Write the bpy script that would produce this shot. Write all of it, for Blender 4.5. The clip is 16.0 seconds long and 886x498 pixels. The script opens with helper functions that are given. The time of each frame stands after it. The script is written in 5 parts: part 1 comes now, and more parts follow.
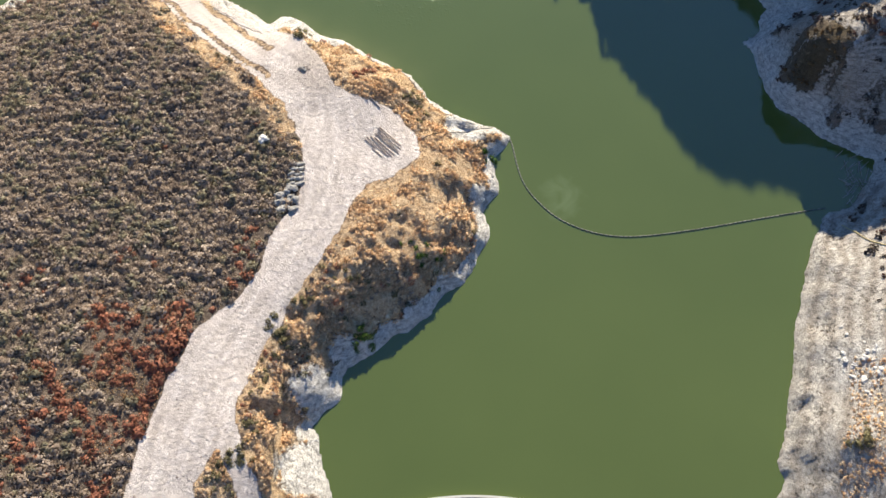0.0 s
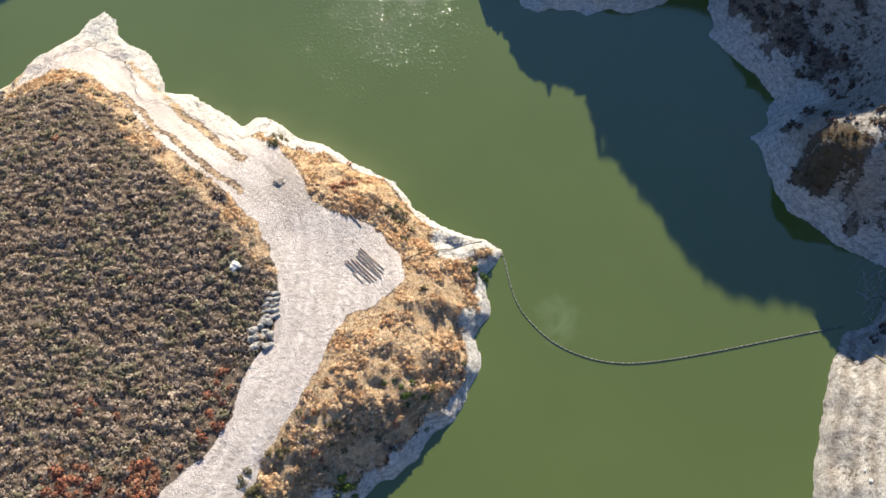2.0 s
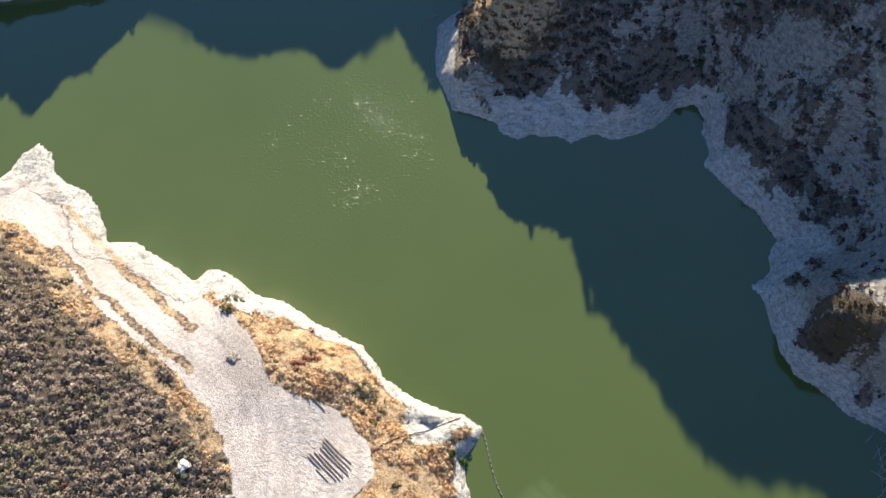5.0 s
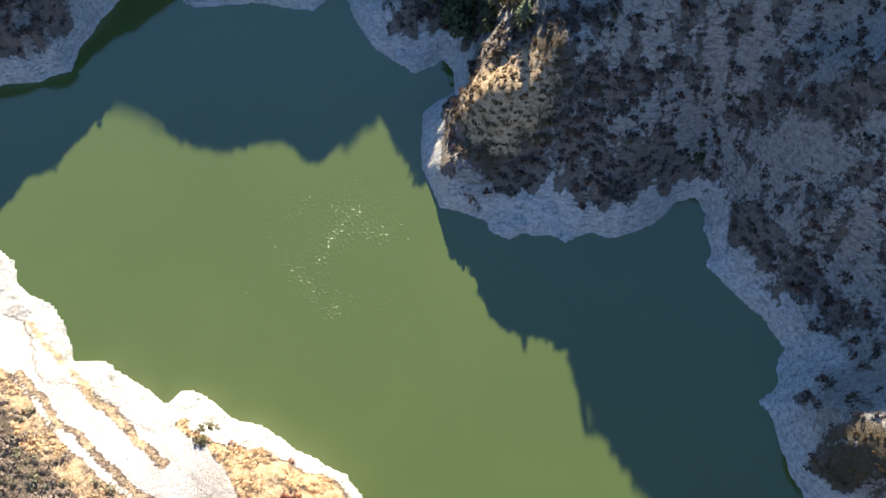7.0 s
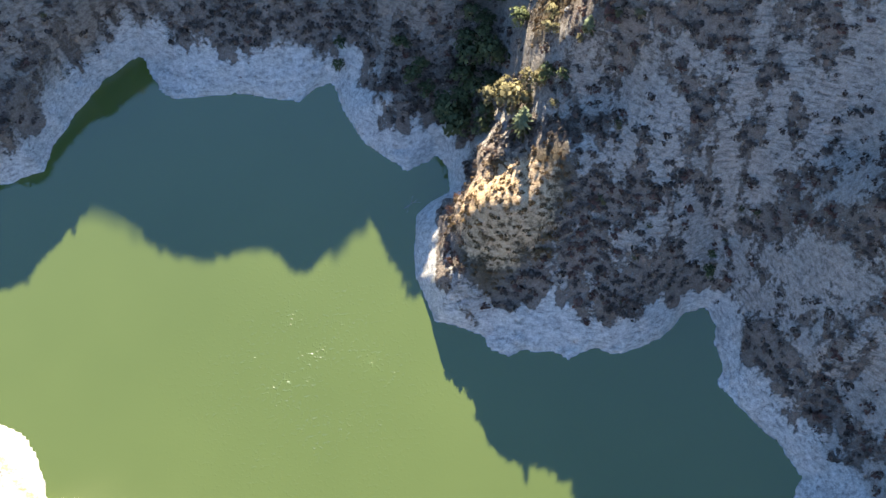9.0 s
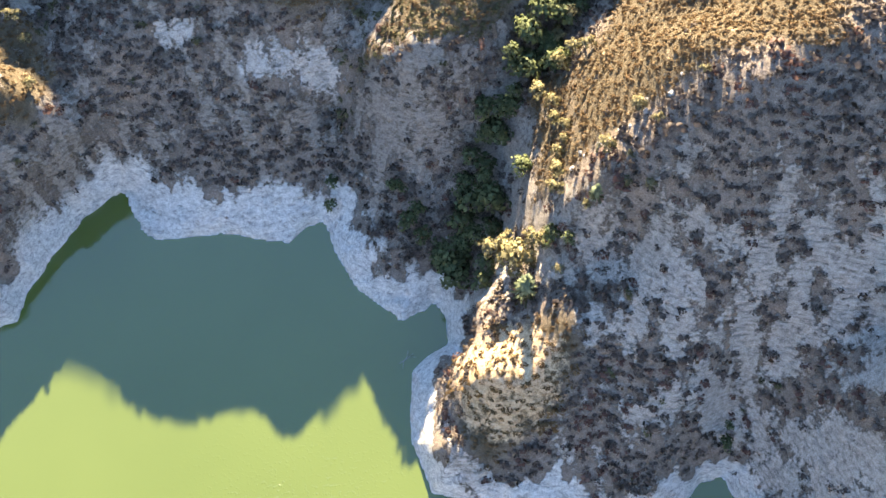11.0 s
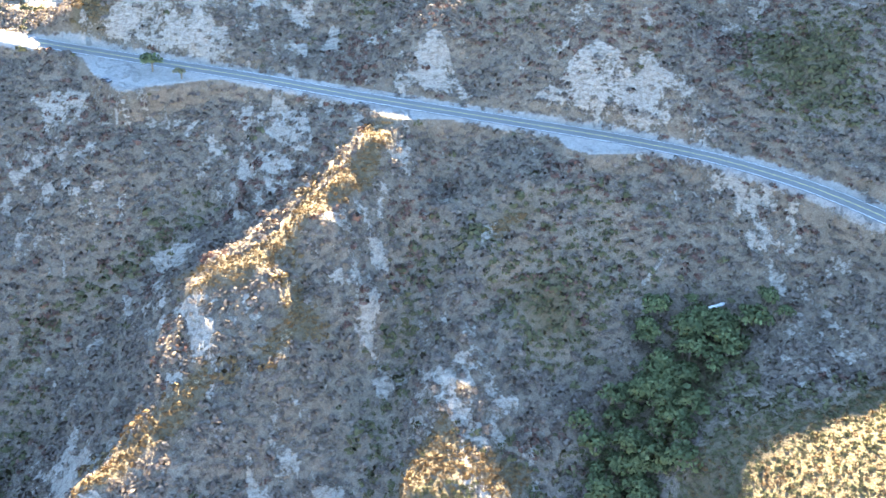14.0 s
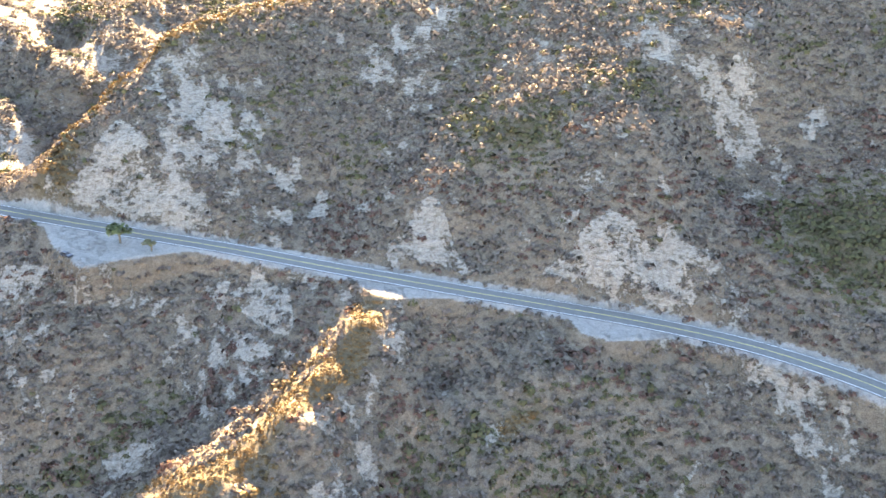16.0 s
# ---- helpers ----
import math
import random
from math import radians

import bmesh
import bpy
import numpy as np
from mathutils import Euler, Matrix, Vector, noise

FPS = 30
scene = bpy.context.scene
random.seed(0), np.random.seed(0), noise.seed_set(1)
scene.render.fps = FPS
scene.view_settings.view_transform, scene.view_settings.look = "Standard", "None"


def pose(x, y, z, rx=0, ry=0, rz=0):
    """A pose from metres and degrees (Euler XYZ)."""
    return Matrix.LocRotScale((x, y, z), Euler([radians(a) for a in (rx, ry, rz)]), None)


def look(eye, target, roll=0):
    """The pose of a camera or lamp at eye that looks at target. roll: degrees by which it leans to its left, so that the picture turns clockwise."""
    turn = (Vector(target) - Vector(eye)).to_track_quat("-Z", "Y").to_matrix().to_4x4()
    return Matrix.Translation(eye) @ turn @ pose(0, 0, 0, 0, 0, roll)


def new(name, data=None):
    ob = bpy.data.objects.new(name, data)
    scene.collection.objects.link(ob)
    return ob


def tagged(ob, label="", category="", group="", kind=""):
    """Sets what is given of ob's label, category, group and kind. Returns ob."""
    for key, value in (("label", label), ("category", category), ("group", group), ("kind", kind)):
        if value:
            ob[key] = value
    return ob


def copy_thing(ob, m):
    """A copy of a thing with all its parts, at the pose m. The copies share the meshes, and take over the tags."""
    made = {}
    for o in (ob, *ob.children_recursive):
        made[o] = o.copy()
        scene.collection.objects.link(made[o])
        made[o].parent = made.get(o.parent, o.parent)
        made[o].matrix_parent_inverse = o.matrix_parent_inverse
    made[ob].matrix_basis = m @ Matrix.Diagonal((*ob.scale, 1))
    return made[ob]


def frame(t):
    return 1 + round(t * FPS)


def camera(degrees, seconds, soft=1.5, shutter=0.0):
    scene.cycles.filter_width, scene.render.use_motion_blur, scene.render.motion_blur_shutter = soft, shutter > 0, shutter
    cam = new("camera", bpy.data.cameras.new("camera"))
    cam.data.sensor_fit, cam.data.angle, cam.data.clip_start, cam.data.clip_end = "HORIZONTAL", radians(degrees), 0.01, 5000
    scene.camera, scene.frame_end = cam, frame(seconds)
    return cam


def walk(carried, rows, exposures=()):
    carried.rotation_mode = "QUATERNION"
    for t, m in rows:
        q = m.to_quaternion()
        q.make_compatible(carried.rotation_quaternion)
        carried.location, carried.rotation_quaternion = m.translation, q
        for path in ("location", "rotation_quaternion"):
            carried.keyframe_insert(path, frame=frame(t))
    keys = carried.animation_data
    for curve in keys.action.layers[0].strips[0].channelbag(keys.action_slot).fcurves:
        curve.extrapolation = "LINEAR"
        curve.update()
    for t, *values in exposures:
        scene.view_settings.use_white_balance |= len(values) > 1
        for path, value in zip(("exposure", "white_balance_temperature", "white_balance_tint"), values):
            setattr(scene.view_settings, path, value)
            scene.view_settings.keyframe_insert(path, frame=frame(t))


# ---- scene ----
cam = camera(55.32, 16.0)
PATH = [
    (0, (-0.00, 0.00, 239.65), (0.00, 43.16, 149.45), -0.48),
    (0.5, (1.78, 10.47, 239.53), (1.36, 53.78, 149.40), -1.16),
    (1, (3.53, 21.37, 239.32), (2.80, 64.69, 149.19), -1.82),
    (1.5, (5.11, 32.57, 239.05), (4.30, 75.72, 148.85), -2.24),
    (2, (6.01, 43.73, 238.84), (5.42, 86.65, 148.51), -2.29),
    (2.5, (6.65, 54.20, 238.77), (6.37, 96.59, 148.20), -2.05),
    (3, (7.35, 64.24, 238.66), (7.49, 106.30, 147.94), -1.72),
    (3.5, (8.02, 74.20, 238.48), (8.65, 116.06, 147.67), -1.28),
    (4, (8.50, 84.13, 238.38), (9.60, 125.85, 147.50), -0.84),
    (4.2, (8.77, 88.06, 238.35), (10.02, 129.74, 147.46), -0.72),
    (6.3, (12.89, 129.04, 238.47), (14.85, 169.80, 147.18), -0.49),
    (6.5, (13.34, 132.84, 238.54), (15.39, 173.58, 147.24), -0.49),
    (7, (14.37, 142.24, 238.76), (16.55, 182.85, 147.40), -0.51),
    (7.5, (15.33, 151.93, 239.00), (17.61, 192.43, 147.59), -0.48),
    (8, (16.21, 161.72, 239.20), (18.59, 202.05, 147.72), -0.49),
    (8.2, (16.50, 165.66, 239.32), (18.89, 205.92, 147.81), -0.56),
    (10.3, (20.33, 208.75, 240.82), (22.65, 248.05, 148.89), -0.93),
    (10.5, (20.63, 212.88, 240.96), (22.98, 252.35, 149.11), -0.93),
    (11, (21.43, 223.20, 241.33), (24.07, 265.97, 150.97), -0.75),
    (11.5, (22.07, 233.44, 241.53), (25.26, 283.22, 154.86), -0.52),
    (12, (22.43, 243.24, 241.71), (26.38, 300.02, 159.49), -0.25),
    (12.5, (22.68, 253.25, 241.76), (27.59, 316.97, 164.85), -0.06),
    (13, (23.17, 263.13, 241.73), (29.06, 333.41, 170.85), 0.05),
    (13.5, (23.80, 273.17, 241.56), (30.65, 349.46, 177.27), 0.13),
    (14, (24.46, 283.03, 241.37), (32.23, 364.66, 184.12), 0.08),
    (14.5, (25.17, 292.80, 241.25), (33.64, 379.08, 191.42), 0.18),
    (15, (25.83, 302.64, 241.24), (34.76, 391.70, 196.65), 0.21),
    (15.5, (26.35, 312.19, 241.22), (35.47, 401.20, 196.57), 0.21),
    (16, (27.09, 321.73, 241.20), (36.19, 410.73, 196.50), 0.21),
]
EXPOSURE = [(0, 1.13, 6850, 8), (4, 1.17, 6800, 8), (6.3, 1.38, 6750, 6), (8.2, 2.08, 6800, 6), (10.3, 2.82, 8000, 10), (11.5, 3.45, 8600, 9), (12.5, 4.0, 8500, 6), (13.5, 4.5, 8300, 5), (14.5, 4.65, 9000, 6), (16, 4.52, 12300, 14)]
walk(cam, [(t, look(eye, target, roll)) for t, eye, target, roll in PATH], EXPOSURE)

# ---- world, sun ----
SUN_EL, SUN_AZ = radians(24.4), radians(4.0)
SUN_DIR = Vector((math.sin(SUN_AZ) * math.cos(SUN_EL), math.cos(SUN_AZ) * math.cos(SUN_EL), math.sin(SUN_EL)))
world = bpy.data.worlds.new("world")
scene.world = world
world.use_nodes = True
_wn = world.node_tree.nodes
_sky = _wn.new("ShaderNodeTexSky")
_sky.sky_type = "NISHITA"
_sky.sun_disc = False
_sky.sun_elevation, _sky.sun_rotation = SUN_EL, SUN_AZ
_sky.altitude, _sky.air_density, _sky.dust_density, _sky.ozone_density = 1500, 1.0, 0.0, 6.0
world.node_tree.links.new(_sky.outputs[0], _wn["Background"].inputs[0])
_wn["Background"].inputs[1].default_value = 0.095
sun = new("sun", bpy.data.lights.new("sun", "SUN"))
sun.data.energy, sun.data.angle, sun.data.color = 5.0, radians(0.6), (1.0, 0.91, 0.77)
sun.matrix_world = look(SUN_DIR * 900, (0, 0, 0))


# ---- materials ----
def material(name, rough=0.9, spec=0.2):
    m = bpy.data.materials.new(name)
    m.use_nodes = True
    b = m.node_tree.nodes["Principled BSDF"]
    b.inputs["Roughness"].default_value = rough
    b.inputs["Specular IOR Level"].default_value = spec
    return m, m.node_tree, b


def node(tree, kind, **values):
    n = tree.nodes.new(kind)
    for key, value in values.items():
        n.inputs[key].default_value = value
    return n


def where(tree):
    return tree.nodes.new("ShaderNodeNewGeometry").outputs["Position"]


def noise_tex(tree, place, scale, detail=4.0, rough=0.55):
    n = node(tree, "ShaderNodeTexNoise", Scale=scale, Detail=detail, Roughness=rough)
    tree.links.new(place, n.inputs["Vector"])
    return n.outputs["Fac"]


def ramp(tree, fac, stops):
    n = tree.nodes.new("ShaderNodeValToRGB")
    e = n.color_ramp.elements
    while len(e) < len(stops):
        e.new(0.5)
    for k, (at, c) in enumerate(stops):
        e[k].position = at
        e[k].color = (*c, 1) if len(c) == 3 else (c[0], c[0], c[0], 1)
    tree.links.new(fac, n.inputs[0])
    return n.outputs[0]


def mixed(tree, fac, a, b, kind="MIX"):
    n = tree.nodes.new("ShaderNodeMix")
    n.data_type, n.blend_type = "RGBA", kind
    for slot, v in ((n.inputs[0], fac), (n.inputs[6], a), (n.inputs[7], b)):
        if isinstance(v, (int, float)):
            slot.default_value = v
        elif isinstance(v, tuple):
            slot.default_value = (*v, 1)
        else:
            tree.links.new(v, slot)
    return n.outputs[2]


def sums(tree, kind, a, b, clamp=False):
    n = tree.nodes.new("ShaderNodeMath")
    n.operation, n.use_clamp = kind, clamp
    for k, v in enumerate((a, b)):
        if isinstance(v, (int, float)):
            n.inputs[k].default_value = v
        else:
            tree.links.new(v, n.inputs[k])
    return n.outputs[0]


def bumped(tree, bsdf, height, strength=0.5, distance=0.3):
    n = node(tree, "ShaderNodeBump", Strength=strength, Distance=distance)
    tree.links.new(height, n.inputs["Height"])
    tree.links.new(n.outputs[0], bsdf.inputs["Normal"])


def attr(tree, name):
    n = tree.nodes.new("ShaderNodeAttribute")
    n.attribute_name = name
    return n.outputs["Fac"]


def plain(name, stops, scale=1.5, rough=0.85, bump=0.3, spec=0.2, metal=0.0):
    """A worn surface: a colour ramp over noise at two scales, with relief."""
    m, t, b = material(name, rough, spec)
    p = where(t)
    f = sums(t, "ADD", sums(t, "MULTIPLY", noise_tex(t, p, scale), 0.65), sums(t, "MULTIPLY", noise_tex(t, p, scale * 6.3), 0.35))
    t.links.new(ramp(t, f, stops), b.inputs["Base Color"])
    b.inputs["Metallic"].default_value = metal
    bumped(t, b, noise_tex(t, p, scale * 5), bump, 0.15)
    return m


def leafy(name, stops, patch=0.16, vary=0.2, thin=0.33):
    """Foliage: hue by patches of ground, lightness by single leaf clumps."""
    m, t, b = material(name, 0.75, 0.15)
    p = where(t)
    isl = t.nodes.new("ShaderNodeNewGeometry").outputs["Random Per Island"]
    f = sums(t, "ADD", sums(t, "MULTIPLY", noise_tex(t, p, patch, 3), 0.75), sums(t, "MULTIPLY", isl, 0.25))
    c = ramp(t, f, stops)
    n = noise_tex(t, p, 2.3, 2)
    v = sums(t, "ADD", sums(t, "MULTIPLY", isl, vary), sums(t, "MULTIPLY", n, vary))
    c = mixed(t, 1.0, c, ramp(t, v, [(0.0, (0.80,)), (0.4, (1.18,))]), "MULTIPLY")
    t.links.new(c, b.inputs["Base Color"])
    through_leaf = t.nodes.new("ShaderNodeBsdfTranslucent")
    t.links.new(c, through_leaf.inputs["Color"])
    both = node(t, "ShaderNodeMixShader", Fac=thin)
    t.links.new(b.outputs[0], both.inputs[1])
    t.links.new(through_leaf.outputs[0], both.inputs[2])
    t.links.new(both.outputs[0], t.nodes["Material Output"].inputs["Surface"])
    return m


def ground_material():
    m, t, b = material("hillside_earth", 0.95, 0.1)
    p = where(t)
    mid, fine, grit = noise_tex(t, p, 0.22, 6, 0.65), noise_tex(t, p, 0.75, 8, 0.72), noise_tex(t, p, 3.2, 4, 0.7)
    both = mixed(t, 0.5, fine, grit)
    soil = ramp(t, mixed(t, 0.75, mid, both), [(0.40, (0.085, 0.062, 0.050)), (0.5, (0.185, 0.138, 0.110)), (0.60, (0.32, 0.262, 0.215))])
    rock = ramp(t, both, [(0.38, (0.36, 0.335, 0.30)), (0.48, (0.59, 0.56, 0.515)), (0.58, (0.79, 0.76, 0.71))])
    bent = node(t, "ShaderNodeMapping", Scale=(0.45, 0.9, 2.6), Rotation=(0.35, 0.25, 0.7))
    t.links.new(mixed(t, 0.3, p, node_vec(t, p, 0.25)), bent.inputs["Vector"])
    strata = noise_tex(t, bent.outputs[0], 0.9, 7, 0.72)
    # Darker soil, painted to hold back sun on spurs and flatten hazy slopes.
    dark_soil = ramp(t, both, [(0.36, (0.072, 0.054, 0.034)), (0.5, (0.112, 0.087, 0.056)), (0.64, (0.16, 0.127, 0.083))])
    clay = ramp(t, both, [(0.38, (0.165, 0.138, 0.112)), (0.5, (0.285, 0.244, 0.204)), (0.62, (0.385, 0.338, 0.288))])
    soil = mixed(t, attr(t, "stony"), soil, clay)
    soil = mixed(t, attr(t, "dark_soil"), soil, dark_soil)
    rock = mixed(t, attr(t, "rim"), clay, rock)
    seam = ramp(t, strata, [(0.37, (0.62,)), (0.46, (0.96,)), (0.6, (1.07,))])
    rock = mixed(t, 1.0, rock, seam, "MULTIPLY")
    along = t.nodes.new("ShaderNodeCombineXYZ")
    t.links.new(attr(t, "lane"), along.inputs[0])
    t.links.new(sums(t, "MULTIPLY", attr(t, "run"), 0.07), along.inputs[1])
    ruts = noise_tex(t, along.outputs[0], 1.1, 5, 0.75)
    worn = sums(t, "ADD", sums(t, "MULTIPLY", both, 0.65), sums(t, "MULTIPLY", ruts, 0.35))
    dirt = ramp(t, mixed(t, 0.62, attr(t, "tone"), worn), [(0.32, (0.47, 0.41, 0.37)), (0.49, (0.63, 0.56, 0.515)), (0.66, (0.76, 0.69, 0.645))])
    gravel = ramp(t, both, [(0.36, (0.18, 0.17, 0.16)), (0.5, (0.27, 0.255, 0.238)), (0.64, (0.36, 0.34, 0.315))])
    dirt = mixed(t, attr(t, "gravel"), dirt, gravel)
    dry = ramp(t, both, [(0.36, (0.27, 0.17, 0.10)), (0.48, (0.54, 0.37, 0.22)), (0.62, (0.70, 0.55, 0.37))])
    bare = sums(t, "ADD", attr(t, "rock"), sums(t, "SUBTRACT", sums(t, "MULTIPLY", fine, 1.2), 0.6))
    bare = ramp(t, bare, [(0.44, (0.0,)), (0.56, (1.0,))])
    c = mixed(t, bare, soil, rock)
    g = sums(t, "ADD", attr(t, "grass"), sums(t, "SUBTRACT", sums(t, "MULTIPLY", mid, 1.2), sums(t, "SUBTRACT", 1.1, sums(t, "MULTIPLY", fine, 1.0))))
    c = mixed(t, ramp(t, g, [(0.38, (0.0,)), (0.66, (1.0,))]), c, dry)
    d = sums(t, "ADD", attr(t, "dirt"), sums(t, "SUBTRACT", sums(t, "MULTIPLY", fine, 0.8), 0.4))
    c = mixed(t, ramp(t, d, [(0.4, (0.0,)), (0.6, (1.0,))]), c, dirt)
    t.links.new(c, b.inputs["Base Color"])
    relief_tex = sums(t, "ADD", mixed(t, 0.5, mid, fine), sums(t, "MULTIPLY", grit, 0.3))
    ledges = sums(t, "MULTIPLY", sums(t, "MULTIPLY", seam, bare), 0.35)
    bumped(t, b, sums(t, "ADD", relief_tex, ledges), 1.0, 1.5)
    return m


def node_vec(t, p, scale):
    n = node(t, "ShaderNodeTexNoise", Scale=scale, Detail=3.0)
    t.links.new(p, n.inputs["Vector"])
    return n.outputs["Color"]


def water_material():
    m, t, b = material("green_water", 0.5, 0.0)
    b.inputs["Coat Weight"].default_value = 1.0
    b.inputs["Coat Roughness"].default_value = 0.06
    b.inputs["Coat IOR"].default_value = 1.82
    p = where(t)
    big = noise_tex(t, p, 0.012, 3)
    c = ramp(t, big, [(0.3, (0.075, 0.102, 0.022)), (0.7, (0.088, 0.117, 0.027))])
    bloom = node(t, "ShaderNodeTexNoise", Scale=0.12, Detail=6.0, Distortion=1.5)
    t.links.new(p, bloom.inputs["Vector"])
    far = node(t, "ShaderNodeVectorMath")
    far.operation = "DISTANCE"
    t.links.new(p, far.inputs[0])
    far.inputs[1].default_value = (38, 133, 0)
    near = ramp(t, sums(t, "DIVIDE", far.outputs["Value"], 16.0), [(0.2, (1.0,)), (1.0, (0.0,))])
    algae = ramp(t, sums(t, "MULTIPLY", bloom.outputs["Fac"], near), [(0.3, (0.0,)), (0.6, (0.6,))])
    c = mixed(t, algae, c, (0.13, 0.17, 0.07))
    c = mixed(t, sums(t, "MULTIPLY", attr(t, "shoal"), 0.6), c, (0.19, 0.20, 0.075))
    t.links.new(c, b.inputs["Base Color"])
    rip = node(t, "ShaderNodeTexNoise", Scale=0.95, Detail=1.0, Roughness=0.5)
    t.links.new(p, rip.inputs["Vector"])
    peaks = ramp(t, rip.outputs["Fac"], [(0.55, (0.0,)), (0.76, (1.0,))])
    wind = node(t, "ShaderNodeVectorMath")
    wind.operation = "DISTANCE"
    t.links.new(p, wind.inputs[0])
    wind.inputs[1].default_value = (-16, 246, 0)
    gust = ramp(t, sums(t, "DIVIDE", wind.outputs["Value"], 50.0), [(0.25, (1.0,)), (1.0, (0.0,))])
    gust = sums(t, "MULTIPLY", gust, ramp(t, noise_tex(t, p, 0.08, 2), [(0.35, (0.4,)), (0.6, (1.0,))]))
    calm = sums(t, "MULTIPLY", rip.outputs["Fac"], 0.08)
    film = node(t, "ShaderNodeBump", Strength=1.0, Distance=0.15)
    t.links.new(sums(t, "ADD", sums(t, "MULTIPLY", peaks, gust), calm), film.inputs["Height"])
    t.links.new(film.outputs[0], b.inputs["Coat Normal"])
    return m


M_GROUND, M_WATER = ground_material(), water_material()
M_SCRUB = leafy("sage_scrub_leaf", [(0.3, (0.25, 0.19, 0.148)), (0.5, (0.36, 0.285, 0.228)), (0.7, (0.47, 0.39, 0.325))])
M_OLIVE = leafy("olive_scrub_leaf", [(0.3, (0.118, 0.103, 0.052)), (0.5, (0.19, 0.166, 0.086)), (0.7, (0.265, 0.235, 0.128))])
M_DUSTY = leafy("dusty_olive_leaf", [(0.3, (0.175, 0.152, 0.102)), (0.5, (0.265, 0.235, 0.162)), (0.7, (0.35, 0.315, 0.228))])
M_RED = leafy("red_brush_leaf", [(0.3, (0.29, 0.115, 0.075)), (0.55, (0.38, 0.165, 0.105)), (0.75, (0.40, 0.25, 0.165))])
M_GRASS = leafy("dry_grass_blade", [(0.3, (0.56, 0.325, 0.175)), (0.5, (0.75, 0.51, 0.30)), (0.7, (0.82, 0.67, 0.47))])
M_RUST = leafy("rusty_scrub_leaf", [(0.3, (0.085, 0.042, 0.034)), (0.5, (0.13, 0.07, 0.056)), (0.7, (0.18, 0.115, 0.092))])
M_HILL = leafy("brown_scrub_leaf", [(0.3, (0.062, 0.046, 0.040)), (0.5, (0.108, 0.083, 0.070)), (0.7, (0.17, 0.138, 0.115))])
# The brown scrub again, paled for the upper hills to stand for haze.
M_HAZED = leafy("hazed_scrub_leaf", [(0.3, (0.105, 0.08, 0.068)), (0.5, (0.155, 0.122, 0.103)), (0.7, (0.215, 0.176, 0.15))])
M_TAN = leafy("tan_brush_leaf", [(0.3, (0.106, 0.058, 0.026)), (0.5, (0.138, 0.084, 0.040)), (0.7, (0.162, 0.110, 0.057))], thin=0.2)
M_CHAP = leafy("chaparral_leaf", [(0.3, (0.058, 0.055, 0.027)), (0.5, (0.086, 0.079, 0.039)), (0.7, (0.115, 0.104, 0.054))], thin=0.2)
M_TREE = leafy("oak_leaf", [(0.3, (0.066, 0.083, 0.04)), (0.5, (0.11, 0.134, 0.064)), (0.7, (0.165, 0.188, 0.086))])
M_FRESH = leafy("green_bush_leaf", [(0.3, (0.05, 0.10, 0.02)), (0.7, (0.12, 0.19, 0.04))])
M_NEEDLE = leafy("conifer_needle", [(0.3, (0.12, 0.15, 0.085)), (0.7, (0.25, 0.28, 0.17))])
M_STRAW = leafy("bleached_straw", [(0.3, (0.42, 0.35, 0.27)), (0.7, (0.60, 0.53, 0.44))])
M_BARK = plain("bark", [(0.3, (0.09, 0.065, 0.045)), (0.7, (0.22, 0.17, 0.13))], 3)
M_WOOD = plain("weathered_wood", [(0.3, (0.22, 0.165, 0.13)), (0.7, (0.48, 0.41, 0.35))], 2)
M_DRIFT = plain("bleached_driftwood", [(0.3, (0.24, 0.21, 0.18)), (0.7, (0.46, 0.42, 0.37))], 2)
M_ROCK = plain("pale_rock", [(0.3, (0.20, 0.187, 0.172)), (0.5, (0.33, 0.315, 0.29)), (0.7, (0.46, 0.44, 0.41))], 0.9, 0.92, 0.6)
M_WHITE_ROCK = plain("white_rock", [(0.3, (0.55, 0.52, 0.48)), (0.7, (0.78, 0.75, 0.70))], 0.9, 0.9, 0.5)
M_ASPHALT = plain("asphalt", [(0.3, (0.098, 0.098, 0.095)), (0.7, (0.148, 0.146, 0.141))], 0.7, 0.9, 0.2)
M_PAINT = plain("white_road_paint", [(0.3, (0.55, 0.55, 0.53)), (0.6, (0.8, 0.8, 0.78))], 2.0, 0.7, 0.1)
M_YELLOW = plain("yellow_road_paint", [(0.3, (0.45, 0.36, 0.12)), (0.6, (0.6, 0.48, 0.18))], 2.0, 0.7, 0.1)
M_CONCRETE = plain("weathered_concrete", [(0.3, (0.42, 0.41, 0.38)), (0.7, (0.62, 0.61, 0.57))], 0.5, 0.9, 0.3)
M_FLOAT = plain("grey_float_shell", [(0.35, (0.07, 0.075, 0.055)), (0.65, (0.30, 0.30, 0.24))], 0.9, 0.6, 0.1)
M_CABLE = plain("dark_cable", [(0.3, (0.03, 0.03, 0.025)), (0.7, (0.08, 0.075, 0.06))], 2.0, 0.7, 0.1)
M_HOSE = plain("yellow_hose_shell", [(0.3, (0.45, 0.36, 0.16)), (0.7, (0.62, 0.52, 0.28))], 2.0, 0.6, 0.1)
M_PIPE = plain("galvanised_pipe", [(0.3, (0.5, 0.5, 0.5)), (0.7, (0.7, 0.7, 0.7))], 1.0, 0.5, 0.1, 0.5, 0.4)
M_CAR = plain("dark_blue_car_paint", [(0.3, (0.02, 0.025, 0.035)), (0.7, (0.035, 0.04, 0.055))], 1.0, 0.3, 0.0, 0.5)
